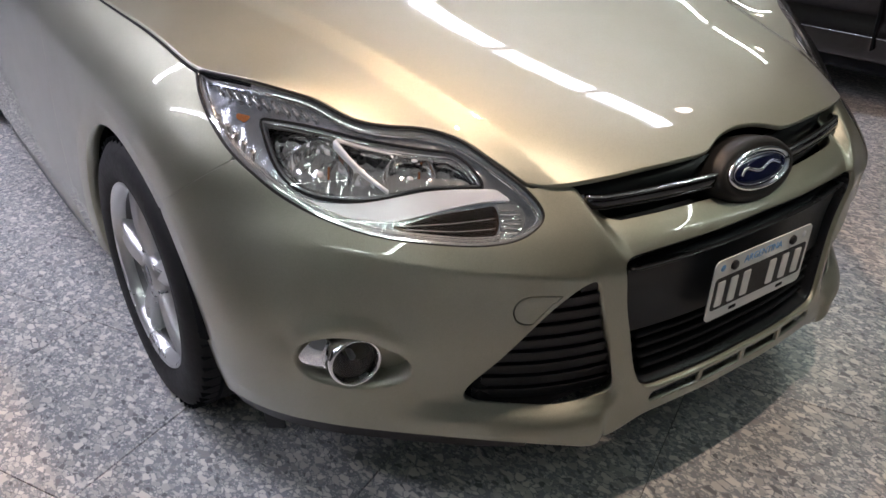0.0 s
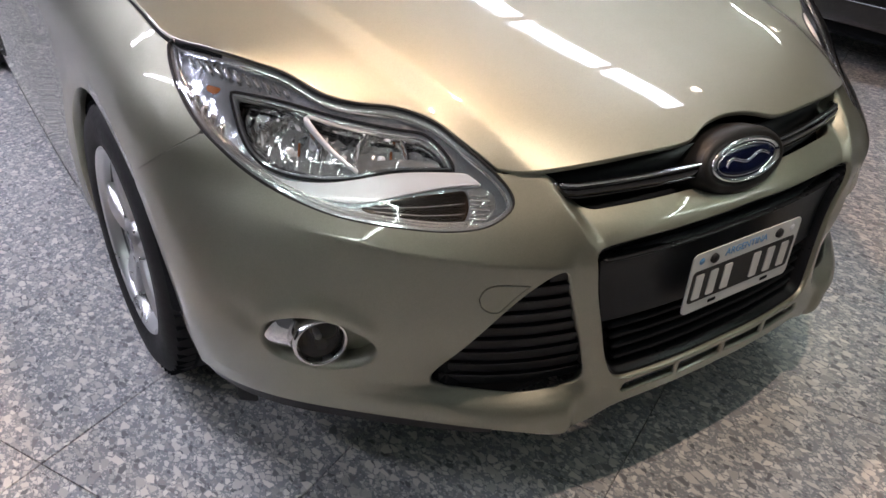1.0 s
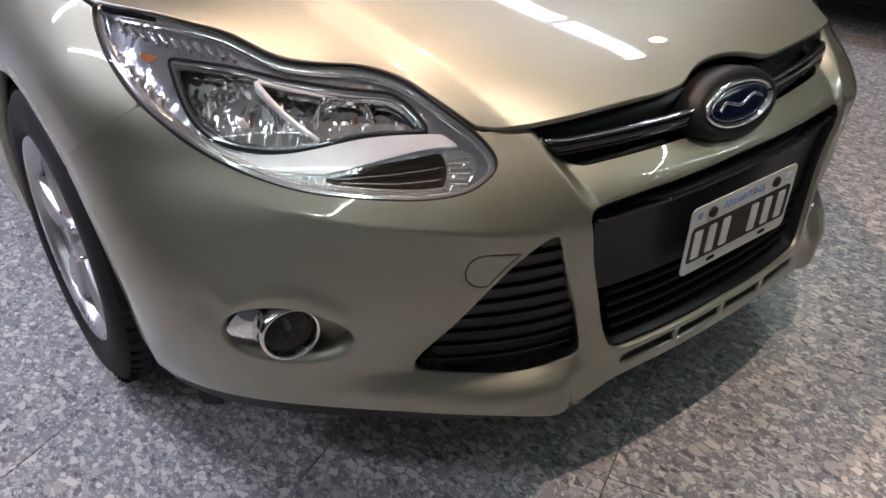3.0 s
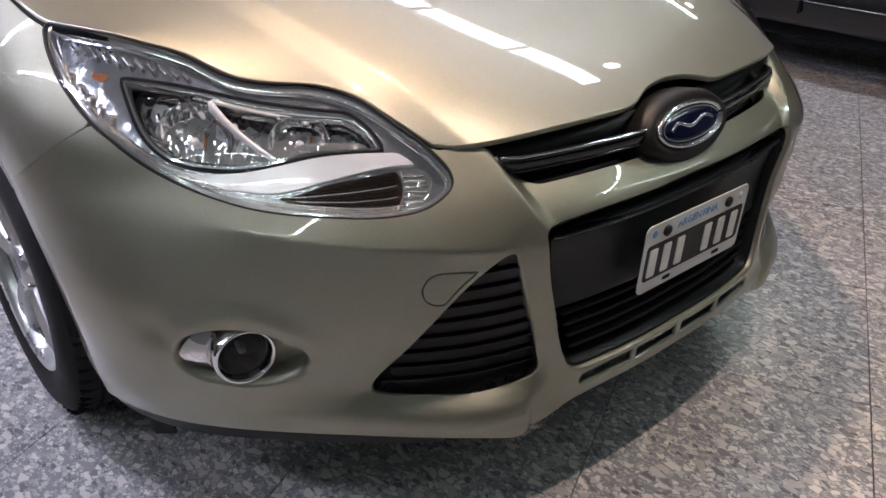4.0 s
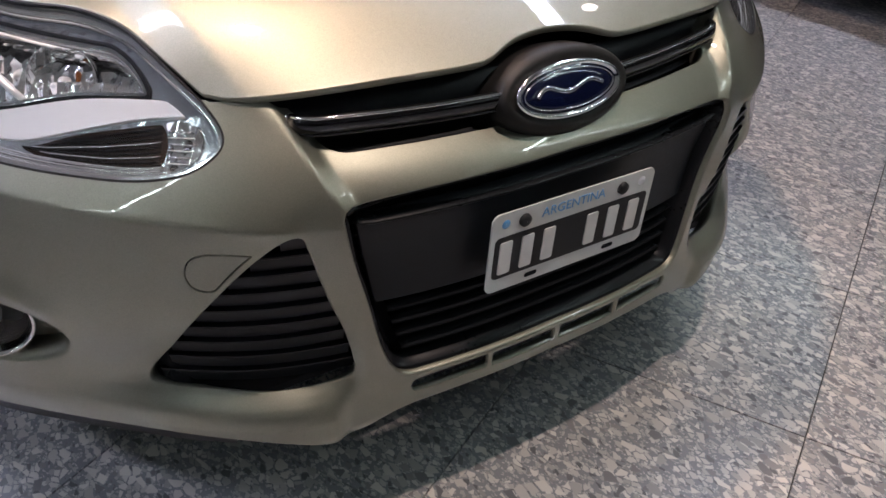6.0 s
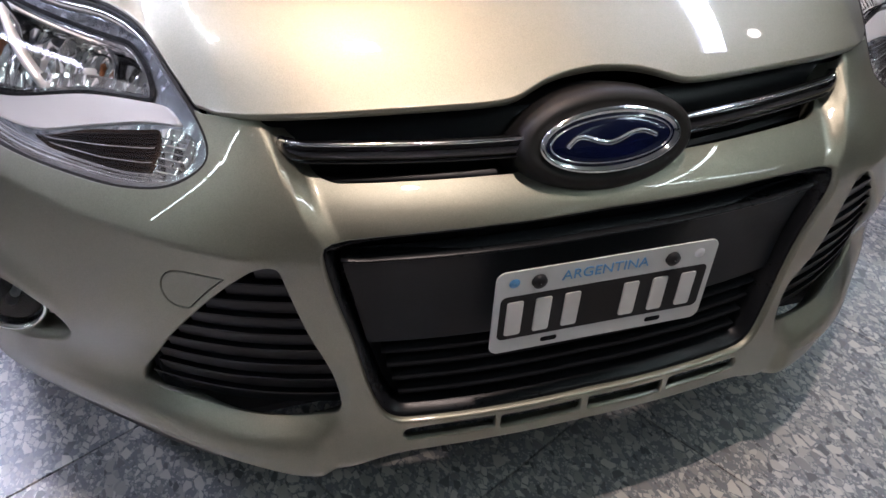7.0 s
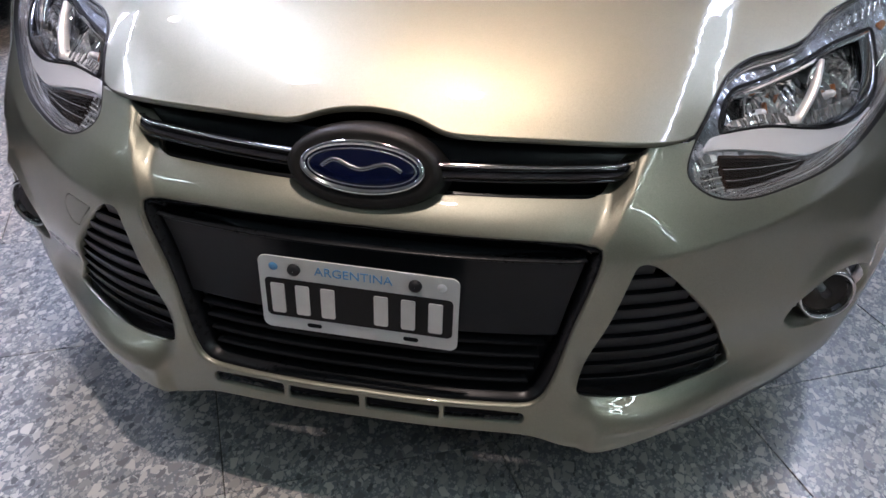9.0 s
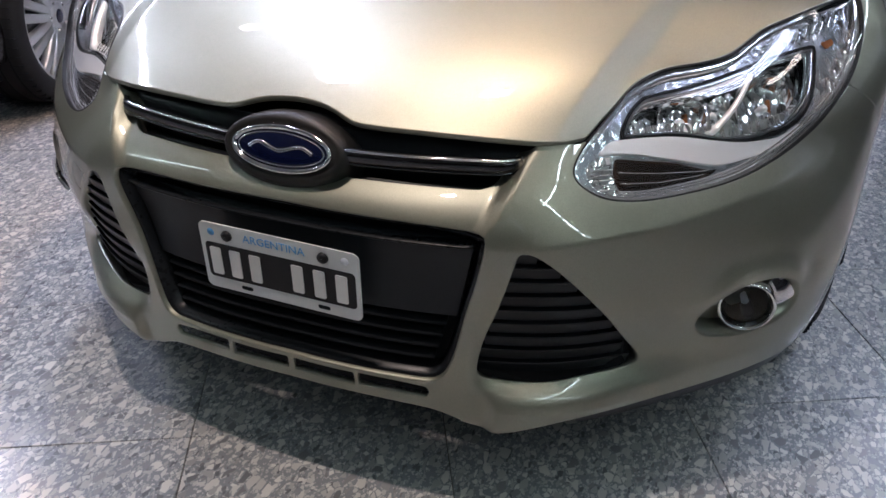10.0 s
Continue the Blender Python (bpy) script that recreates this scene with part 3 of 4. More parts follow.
copy_thing(batten, pose(1.99, -1.80, CEIL))
old_light.matrix_basis = pose(1.99, -4.08, CEIL)
for k in range(5, 8):
    copy_thing(old_light, pose(1.99, -1.02 * k, CEIL))
# the other row follows the slabs, at a slant to the car
SLANT = 28
ROW = Vector((-math.sin(radians(SLANT)), math.cos(radians(SLANT)), 0))
row_start = Vector((-1.0, .92, CEIL))
new_light = ceiling_light(TUBE_NEW)
for k in range(7):
    at = Matrix.Translation(row_start + ROW * (.51 + 1.02 * k)) @ pose(0, 0, 0, 0, 0, SLANT)
    if k == 0:
        new_light.matrix_basis = at
    else:
        copy_thing(new_light, at)
for k in range(5):
    copy_thing(batten, pose(4.65, 2.2 + 1.05 * k, CEIL))
# cross rows of battens over the way in
for k in range(4):
    copy_thing(batten, pose(-2.7 - 1.03 * k, -1.15 - .21 * k, CEIL, 0, 0, 101.5))
    copy_thing(batten, pose(2.2 + .98 * k, -2.2 - .38 * k, CEIL, 0, 0, 68.8))
# unseen second slanting row behind the parked car, added to brighten the left
fill_row = row_start - 2.0 * Vector((ROW.y, -ROW.x, 0))
for k in range(1, 5):
    copy_thing(new_light, Matrix.Translation(fill_row + ROW * 1.02 * k) @ pose(0, 0, 0, 0, 0, SLANT))
for dx, dy in ((2.40, .84), (-2.20, 2.08), (5.0, 2.15)):
    dl = thing("downlight", "small round white downlight glowing warm white", "downlight", (dx, dy, CEIL), group="downlights")
    part("rim", lathe("rim", [(-.012, .075), (-.02, .085), (-.012, .095), (0, .098)], WHITE_METAL, 32, "z"), dl)
    part("lamp_face", lathe("lamp_face", [(-.01, .0005), (-.01, .076)], LAMP_FACE, 32, "z"), dl)
sl = thing("spotlight", "white box spotlight with a warm lamp", "spotlight", (-.05, .95, CEIL))
part("housing", box_mesh("housing", (-.19, -.10, -.03), (.19, .10, 0), WHITE_METAL, .004), sl)
part("lamp_face", box_mesh("lamp_face", (-.075, -.055, -.036), (.075, .055, -.0295), WARM_FACE, .002), sl, "glowing warm lamp face")
# body for the added nose spotlight, itself unseen
ns = thing("spotlight", "unseen white swivelling ceiling spotlight added to light the car", "spotlight", (NOSE_SPOT.x, NOSE_SPOT.y, CEIL))
part("stem", lathe("stem", [(-.075, .001), (-.075, .012), (0, .012), (0, .03)], WHITE_METAL, 16, "z"), ns)
can = lathe("can", [(.06, .001), (.06, .042), (-.06, .062), (-.06, .058), (.03, .040), (.03, .001)], WHITE_METAL, 28, "z")
part("can", can, ns).matrix_basis = Matrix.Translation((0, 0, NOSE_SPOT.z - CEIL)) @ look(NOSE_SPOT, NOSE_AIM).to_3x3().to_4x4() @ Matrix.Translation((0, 0, .02))

# ---- the car: outlines of its panels on the nose skin ----
car = thing("car", "champagne gold metallic hatchback parked on terrazzo", "car")
HL_TOP = [p for p in TOP[:13]]
HL_LOW = [(1.190, .834), (1.180, .825), (1.142, .796), (1.092, .758), (1.046, .727), (.992, .697), (.945, .671), (.880, .645), (.822, .629), (.772, .619), (.712, .613), (.650, .610), (.592, .609), (.552, .612), (.517, .619), (.486, .634), (.472, .649), (.480, .667), (.503, .687)]
HEAD = ring_of([HL_TOP, HL_LOW], .006, 1)
VENT = ring_of([[(.389, .545), (.372, .475), (.346, .385), (.333, .318)], [(.333, .318), (.337, .302), (.367, .2935), (.421, .290), (.476, .292), (.530, .297), (.583, .302), (.612, .308)],
                [(.612, .308), (.611, .318), (.575, .364), (.538, .416), (.490, .473), (.447, .515), (.42, .538)], [(.42, .538), (.405, .546), (.389, .545)]], .006, 2)
POD = curve_through([(.905, .388), (.897, .410), (.866, .430), (.824, .438), (.778, .434), (.738, .420), (.713, .402), (.704, .380), (.712, .360), (.733, .345), (.765, .337), (.80, .333), (.84, .338), (.88, .350), (.90, .368)], .006, True)
TOW = ring_of([[(.532, .500), (.528, .515), (.516, .527), (.502, .531)], [(.502, .531), (.474, .530), (.447, .527)], [(.447, .527), (.472, .503), (.497, .475)], [(.497, .475), (.514, .476), (.527, .485), (.532, .500)]], .004, 1)


def both(half):
    """Closes an outline that is given for one half, from the middle round to the middle."""
    h = np.array(half)
    return np.vstack([h, (h * [-1, 1])[::-1][1:-1]])


def half_ring(segments, gap=.006, soften=2):
    h = []
    for seg in segments:
        c = curve_through(seg, gap).tolist()
        h.extend(c if not h else c[1:])
    h = np.array(h)
    for _ in range(soften):
        h[1:-1] = .5 * h[1:-1] + .25 * (h[2:] + h[:-2])
    h[0, 0] = h[-1, 0] = 0
    return both(h)


GRILLE = half_ring([[(0, .298), (.14, .297), (.235, .296)], [(.235, .296), (.262, .299), (.274, .311)], [(.274, .311), (.287, .345), (.301, .412), (.316, .475), (.329, .535), (.333, .566)], [(.333, .566), (.26, .570), (.13, .572), (0, .573)]])
ARCH_S, ARCH_Z, ARCH_R = 1.50, .316, .349
arch = [(ARCH_S + ARCH_R * math.cos(math.radians(a)), ARCH_Z + ARCH_R * math.sin(math.radians(a))) for a in range(195, -16, -5)]
arch_front = [p for p in arch if p[0] < 1.256]
arch_rear = [p for p in arch if p[0] >= 1.25]
SEAM = [(1.250, .586), (1.198, .618), (1.107, .675), (1.035, .719)]
LOW_EDGE = [(0, .236), (.14, .235), (.225, .231), (.27, .224), (.31, .206), (.345, .191), (.375, .193), (.41, .206), (.46, .220), (.52, .229), (.60, .233), (.69, .234), (.79, .234), (.89, .234), (.97, .231), (1.06, .226), (1.125, .222)]
head_low = [p for p in HL_LOW if p[0] < 1.03]
head_line = curve_through(head_low, .006)
dn = np.gradient(head_line, axis=0)
dn = np.stack([dn[:, 1], -dn[:, 0]], -1)
dn /= np.linalg.norm(dn, axis=1)[:, None]
head_line = head_line - dn * .0018
BUMPER = half_ring([LOW_EDGE, [(1.125, .222), (1.137, .27), (1.152, .33)], [(1.152, .33), *[p for p in arch_front if p[1] > .37]], [arch_front[-1], *[(a - .0006, b - .0008) for a, b in SEAM]],
                    [(1.033, .716), *[tuple(p) for p in head_line[1::5]], tuple(head_line[-1])], [tuple(head_line[-1]), (.492, .684)],
                    [(.492, .684), (.45, .686), (.412, .685)], [(.412, .685), (.392, .671), (.374, .656), (.361, .640), (.346, .627), (.322, .6205)], [(.322, .6205), (.21, .6195), (.11, .619), (0, .619)]], .006, 1)
SLOTS = []
for a, b in ((.004, .122), (.128, .249)):
    SLOTS.append(ring_of([[(a, .282), ((a + b) / 2, .281), (b, .276 if b > .2 else .281)], [(b, .276 if b > .2 else .281), (b + (.006 if b > .2 else .001), .263), (b, .251)], [(b, .251), ((a + b) / 2, .253), (a, .254)], [(a, .254), (a, .282)]], .004, 1))
slots = SLOTS + [s * [-1, 1] for s in SLOTS]
pods, vents, tows = [POD, POD * [-1, 1]], [VENT, VENT * [-1, 1]], [TOW * [-1, 1]]
soft_edge = ((.0008, .0008), (.0018, .003), (.002, .012), (.002, .03))
bevel_edge = ((.0010, .0005), (.0022, .0022), (.0028, .006), (.0030, .014))
vent_edge = ((.0012, .001), (.003, .004), (.004, .010), (.004, .03))
pod_edge = ((.002, .002), (.005, .007), (.007, .018), (.008, .045))
thin_edge = ((.0008, .0015), (.001, .006))
part("bumper", skin("bumper", flank, BUMPER, [grow(GRILLE, .0105)] + [grow(v, .003) for v in vents] + [grow(p, .0055) for p in pods] + slots + tows, PAINT, .0052, soft_edge, [bevel_edge] + [vent_edge] * 2 + [pod_edge] * 2 + [((.001, .002), (.002, .008))] * 4 + [thin_edge]), car, "champagne metallic front bumper with chin lip")
for t in tows:
    part("tow_eye_cover", skin("tow_eye_cover", flank, grow(t, -.0030), [], PAINT, .008, thin_edge), car)

# bonnet
front = [(0, .042), (.044, .0385), (.076, .0295), (.099, .0205), (.122, .0175), (.195, .024), (.311, .043), (.375, .062), (.415, .083), (_top[0][0] - .004, _top[0][1])]
side_pts = [(p[0] - (.003 if i < 11 else .0055), p[1]) for i, p in enumerate(_top[0:17])]
half = np.vstack([curve_through(front, .008)[:-1], curve_through(side_pts, .008)])
half = half[half[:, 1] < 1.30]
rear = curve_through([(half[-1, 0], half[-1, 1]), (.5, 1.36), (0, 1.40)], .02)[1:]
half = np.vstack([half, rear])
half[0, 0] = half[-1, 0] = 0
BONNET = both(half)
part("bonnet", skin("bonnet", bonnet, grow(BONNET, -.0022, bonnet), [], PAINT, .009, ((.0012, .0005), (.0024, .0022), (.0030, .005), (.0025, .011))), car, "champagne metallic bonnet with two creases")

# dark strip added under the shut line in place of the gap's shade
seal = curve_through([tuple(p) for p in TOP[10:17]], .03)
for sx in (1, -1):
    part("bonnet_seal", sweep("bonnet_seal", inner(seal[:, 0] * sx, seal[:, 1], .014), oval(.009, .006, 8), VOID), car, "dark strip added to blacken the bonnet gap")

# front wings, doors and sills
DOOR_S = 2.09
WING = ring_of([[(1.2515, .588), (1.1995, .620), (1.1085, .677), (1.0365, .721)], [(1.0365, .721), *[(a + .003, b) for a, b in HL_LOW[5:1:-1] if a > 1.04], (1.184, .827)],
                [(1.190, .832), (1.291, .848), (1.427, .864), (1.61, .877), (1.80, .892), (2.0, .912)], [(2.0, .912), (2.075, .90), (DOOR_S - .003, .86)], [(DOOR_S - .003, .86), (DOOR_S - .003, .70), (2.075, .58), (2.05, .44), (2.04, .238)],
                [(2.04, .238), (1.840, .234)], [arch_rear[-1], *arch_rear[-5::-4], arch_rear[0]]], .010, 1)
DOOR = ring_of([[(DOOR_S + .003, .88), (DOOR_S + .003, .70), (2.081, .58), (2.056, .44), (2.046, .24)], [(2.046, .24), (3.05, .24)], [(3.05, .24), (3.08, .60), (3.08, .98)], [(3.08, .98), (2.6, .975), (2.25, .955), (DOOR_S + .003, .88)]], .014, 1)
SILL = ring_of([[(1.80, .14), (1.845, .232)], [(1.845, .232), (3.1, .232)], [(3.1, .232), (3.1, .14)], [(3.1, .14), (1.80, .14)]], .014, 0)
for sx in (1, -1):
    part("wing", skin("wing", flank, WING * [sx, 1], [], PAINT, .014, soft_edge), car, "champagne metallic front wing")
    part("front_door", skin("front_door", flank, DOOR * [sx, 1], [], PAINT, .025, soft_edge), car, "champagne metallic front door")
    part("sill", skin("sill", flank, SILL * [sx, 1], [], BLACK, .03, soft_edge, depth=.004), car, "black plastic sill")

REAR_DOOR = ring_of([[(3.086, .98), (3.086, .60), (3.056, .24)], [(3.056, .24), (3.80, .24)], [(3.80, .24), (3.80, .985)], [(3.80, .985), (3.086, .98)]], .03, 1)
for sx in (1, -1):
    part("rear_door", skin("rear_door", flank, REAR_DOOR * [sx, 1], [], PAINT, .04, soft_edge), car, "champagne metallic rear door")


def loft(name, rows, mat):
    """A hull through cross sections: rows of y and half outline (x, z) from the middle of the top down."""
    verts, faces = [], []
    for y, half in rows:
        ring = [(x, y, z) for x, z in half[::-1]] + [(-x, y, z) for x, z in half[1:]]
        verts.extend(ring)
    k = len(ring)
    for i in range(len(rows) - 1):
        for j in range(k - 1):
            faces.append((i * k + j, i * k + j + 1, (i + 1) * k + j + 1, (i + 1) * k + j))
    faces += [tuple(range(k)), tuple((len(rows) - 1) * k + j for j in range(k))]
    me = mesh_of(name, verts, faces, mat)
    bm = bmesh.new()
    bm.from_mesh(me)
    bmesh.ops.recalc_face_normals(bm, faces=bm.faces[:])
    bm.to_mesh(me)
    bm.free()
    return me


cabin = []
for y, zb, wb, zt, wt in ((1.24, .965, .66, .985, .58), (1.60, .975, .74, 1.22, .57), (2.0, .98, .79, 1.42, .55), (2.5, .98, .81, 1.475, .55), (3.2, .985, .80, 1.45, .54), (3.75, .99, .76, 1.33, .51), (4.15, .99, .68, 1.02, .50)):
    cabin.append((y, [(0, zt + .012), (wt * .6, zt), (wt, zt - .03), ((wt + wb) / 2 + .01, (zt + zb) / 2), (wb, zb)]))
part("cabin_glass", loft("cabin_glass", cabin, GLASS_DARK), car, "dark tinted cabin glass")
part("roof", loft("roof", [(y, [(0, h[0][1] + .008), (h[1][0], h[1][1] + .008), (h[2][0] + .004, h[2][1] + .002), (h[2][0] + .003, h[2][1] - .02)]) for y, h in cabin[2:6]], PAINT), car, "champagne metallic roof")
part("scuttle", loft("scuttle", [(1.20, [(0, .968), (.6, .958), (.70, .93), (.74, .80)]), (1.50, [(0, .985), (.62, .98), (.76, .95), (.80, .80)])], BLACK), car, "black plastic scuttle panel")
tail = []
for y, w, zl, zh in ((3.10, .885, .24, .985), (3.6, .88, .24, .995), (3.95, .84, .26, 1.0), (4.15, .74, .32, .99), (4.24, .60, .42, .90)):
    tail.append((y, [(0, zh), (w * .86, zh - .005), (w * .96, zh - .06), (w, (zl + zh) / 2), (w * .97, zl + .04), (w * .9, zl), (0, zl)]))
part("tail", loft("tail", tail, PAINT), car, "champagne metallic rear body")

# wheel housings and the dark underside
liner = lathe("wheel_housing", [(-.33, .001), (-.33, .37), (-.02, .37), (-.012, .352)], VOID, 40, arc=(4, 176))
for sx in (1, -1):
    o = part("wheel_housing", liner if sx > 0 else mirrored(liner), car)
    o.location = (.90 * sx, .885, .316)
part("underbody", box_mesh("underbody", (-.55, .10, .20), (.55, 2.9, .60), VOID, .03), car)
part("engine_bay", box_mesh("engine_bay", (-.50, .14, .55), (.50, 1.25, .62), VOID, .02), car)
part("floor_pan", box_mesh("floor_pan", (-.82, 1.30, .19), (.82, 2.9, .5), VOID, .03), car)
def dam_at(s, z):
    """The rubber lip that hangs from the bumper's lower edge, leaning in as it goes down."""
    s, z = np.broadcast_arrays(np.asarray(s, float), np.asarray(z, float))
    p = flank(s, np.maximum(z, .232))
    n = normals(flank, s, 0 * z + .30)
    p = p - n * (.0015 + .45 * np.maximum(.232 - z, 0))[..., None]
    p[..., 2] = z
    return p


DAM = ring_of([[(.50, .216), (.60, .208), (.80, .203), (.97, .199), (1.10, .190)], [(1.10, .190), (1.135, .232)], [(1.135, .232), (.97, .242), (.80, .245), (.60, .243), (.50, .236)], [(.50, .236), (.50, .216)]], .01, 0)
for sx in (1, -1):
    part("air_dam", skin("air_dam", dam_at, DAM * [sx, 1], [], BLACK, .012, ((.0005, .002), (.001, .012))), car, "black rubber air dam")
    part("air_flap", box_mesh("air_flap", (-.02, -.004, -.005), (.02, .004, .06), BLACK, .004, pose(.79 * sx, .45, .135, 12, 0, 40 * sx)), car)

# upper grille: dark backing, two chrome bars, oval emblem
def across(x, z, back=0.0):
    """A place in the upper grille, bowed back towards the sides."""
    x = np.asarray(x, float)
    return np.stack([x, -.004 + .42 * x * x + back + 0 * x, z + 0 * x], -1)


xs = np.linspace(-.39, .39, 50)
part("upper_grille", sweep("upper_grille", across(xs, .655, .040), [(-.002, -.062), (.004, -.062), (.004, .028), (-.002, .028)], LOUVRE), car, "black plastic upper grille")
part("grille_shelf", sweep("grille_shelf", across(np.linspace(-.36, .36, 40), .602, .045), [(-.03, -.003), (.02, -.003), (.02, .003), (-.03, .003)], LOUVRE), car)
for sx in (1, -1):
    xs = np.linspace(.092, .362, 24) * sx
    zz = .654 + .010 * (np.abs(xs) - .1)
    tip = .012 * step(.342, .362, np.abs(xs))
    bar_ob = part("grille_bar", sweep("grille_bar", across(xs, zz, tip), oval(.009, .0125, 16), SMOKED), car, "dark chrome grille bar")
    for dz, dy in ((.0105, -.0055), (-.0105, -.0055)):
        part("bar_edge", sweep("bar_edge", across(xs, zz + dz, dy + tip), oval(.0024, .0024, 8), CHROME if dz > 0 else SMOKED), bar_ob, "chrome edge")
    part("bar_cap", sweep("bar_cap", across(np.array([.358, .361, .366]) * sx, .6565, .013), oval(.006, .0125, 12), CHROME), bar_ob, "bright chrome end")

EMB = pose(0, -.012, .653, -24, 0, 0)


def oval_disc(name, rings, mat, n=56):
    """A dished oval: rings of (half width, half height, forward)."""
    verts, faces = [], []
    for a, b, y in rings:
        for i in range(n):
            t = 2 * math.pi * i / n
            verts.append((a * math.cos(t), -y, b * math.sin(t)))
    for r in range(len(rings) - 1):
        for i in range(n):
            j = (i + 1) % n
            faces.append((r * n + i, r * n + j, (r + 1) * n + j, (r + 1) * n + i))
    faces.append(tuple((len(rings) - 1) * n + i for i in range(n)))
    me = mesh_of(name, verts, faces, mat)
    me.transform(EMB)
    bm = bmesh.new()
    bm.from_mesh(me)
    bmesh.ops.recalc_face_normals(bm, faces=bm.faces[:])
    bm.to_mesh(me)
    bm.free()
    return me


pod_ob = part("emblem_housing", oval_disc("emblem_housing", [(.118, .066, -.075), (.116, .064, -.03), (.109, .057, -.002), (.103, .050, .006), (.096, .043, .007), (.090, .037, .004)], HOUSING), car, "matt black oval emblem surround")
part("emblem_rim", oval_disc("emblem_rim", [(.0885, .0375, .002), (.0885, .0375, .009), (.086, .0350, .0125), (.082, .0310, .0115), (.0805, .0295, .008)], CHROME), pod_ob, "polished chrome oval rim")
part("emblem_face", oval_disc("emblem_face", [(.081, .0300, .0075), (.079, .0285, .0088), (.05, .018, .0105), (.02, .007, .011)], OVAL_BLUE), pod_ob, "deep blue oval face")
part("emblem_line", oval_disc("emblem_line", [(.0765, .0262, .0089), (.0765, .0262, .0100), (.0745, .0245, .0102), (.0745, .0245, .0090)], CHROME), pod_ob)
swash = curve_through([(-.056, -.004), (-.040, .010), (-.022, .003), (-.002, -.004), (.018, .004), (.036, .009), (.056, -.002)], .002)
p3 = np.stack([swash[:, 0], -np.full(len(swash), .0112), swash[:, 1] * .7], -1)
me = sweep("emblem_stroke", p3, oval(.0030, .0010, 8), LAMP_GREY, up=(0, 1, 0))
me.transform(EMB)
part("emblem_stroke", me, pod_ob, "plain silver wave")

# lower grille: flat panel, ledge, slats, side fins
LG = half_ring([[(0, .285), (.26, .285)], [(.26, .285), (.30, .40), (.345, .58)], [(.345, .58), (0, .585)]], .012, 0)
part("lower_grille", skin("lower_grille", flank, LG, [], VOID, .02, ((0, .02),), depth=.050), car, "black recessed lower grille")
part("grille_liner", skin("grille_liner", flank, grow(GRILLE, .0100), [grow(GRILLE, .0055)], SATIN, .02, ((0, .004),), [((.002, .004), (.006, .045))], depth=.010), car, "black plastic grille surround")
PANEL = half_ring([[(0, .405), (.15, .405), (.294, .405)], [(.294, .405), (.307, .47), (.322, .541)], [(.322, .541), (.15, .544), (0, .545)]], .010, 0)
part("plate_panel", skin("plate_panel", flank, PANEL, [], PANEL_BLACK, .015, ((.001, .002), (.002, .02)), depth=.026), car, "flat matt black plate panel")
ss = np.linspace(-.322, .322, 60)
part("grille_ledge", sweep("grille_ledge", inner(ss, .5475 + 0 * ss, .022), [(.004, -.0018), (.0052, .0), (.004, .0018), (-.02, .003), (-.02, -.003)], SATIN), car)
for z, w in ((.388, .278), (.365, .272), (.342, .266), (.318, .258)):
    ss = np.linspace(-w, w, 40)
    part("grille_slat", sweep("grille_slat", inner(ss, z + 0 * ss, .030), [(.004, -.003), (.004, .001), (-.02, .006), (-.02, -.001)], VOID), car)
for sx in (1, -1):
    for z in (.43, .455, .48, .505, .53):
        ss = np.linspace(.262 + .25 * (z - .43), .302 + .25 * (z - .43), 8) * sx
        part("side_fin", sweep("side_fin", inner(ss, z + 0 * ss, .044), [(.006 * sx, -.0025), (.006 * sx, .0025), (-.012 * sx, .003), (-.012 * sx, -.003)], SATIN), car)

# lip slots
LIP = half_ring([[(0, .226), (.25, .226)], [(.25, .226), (.26, .29)], [(.26, .29), (0, .294)]], .012, 0)
part("slot_backing", skin("slot_backing", flank, LIP, [], VOID, .03, ((0, .005),), depth=.040), car)

# side vents with louvres
def vent_at(s, z, back=0.0):
    """A place on the flat front of the louvres, or behind it."""
    s, z = np.broadcast_arrays(np.asarray(s, float), np.asarray(z, float))
    a, g = np.abs(s), np.sign(s)
    e = 1e-3
    tx, ty = plan_x(a + e) - plan_x(a - e), plan_y(a + e) - plan_y(a - e)
    ln = np.hypot(tx, ty)
    d = -.027 + .15 * (z - .30) - back
    return np.stack([g * (plan_x(a) + ty / ln * d), plan_y(a) - tx / ln * d, z + 0 * a], -1)


for sx in (1, -1):
    back = skin("side_vent", vent_at, grow(VENT, -.001) * [sx, 1], [], VOID, .02, ((0, .01),), depth=.035)
    v_ob = part("side_vent", back, car, "black louvred side vent")
    for i in range(9):
        z = .311 + .0285 * i
        lo_s = .332 + (z - .312) * .235
        hi_s = np.interp(z, [.30, .318, .364, .416, .473, .515, .545], [.612, .611, .575, .538, .490, .447, .405])
        if hi_s - lo_s < .02:
            continue
        ss = np.linspace(lo_s - .003, hi_s + (.003 if i > 1 else -.014), 14)
        zz = z - .002 + .05 * (ss - lo_s) ** 2
        sec = [(.026, -.010), (.009, -.0125), (.0025, .0075), (.0004, .0090), (.0004, .0114), (.026, .010)]
        part("louvre", sweep("louvre", vent_at(ss * sx, zz), [(-a * sx, b) for a, b in sec], LOUVRE), v_ob).data.shade_flat()

# fog lamps
FOG = (.806, .387)


def fog_round(s, z):
    """The rounded trim beside the fog lamp."""
    s, z = np.broadcast_arrays(np.asarray(s, float), np.asarray(z, float))
    return inner(s, z, .004 + 9 * (z - .392) ** 2)


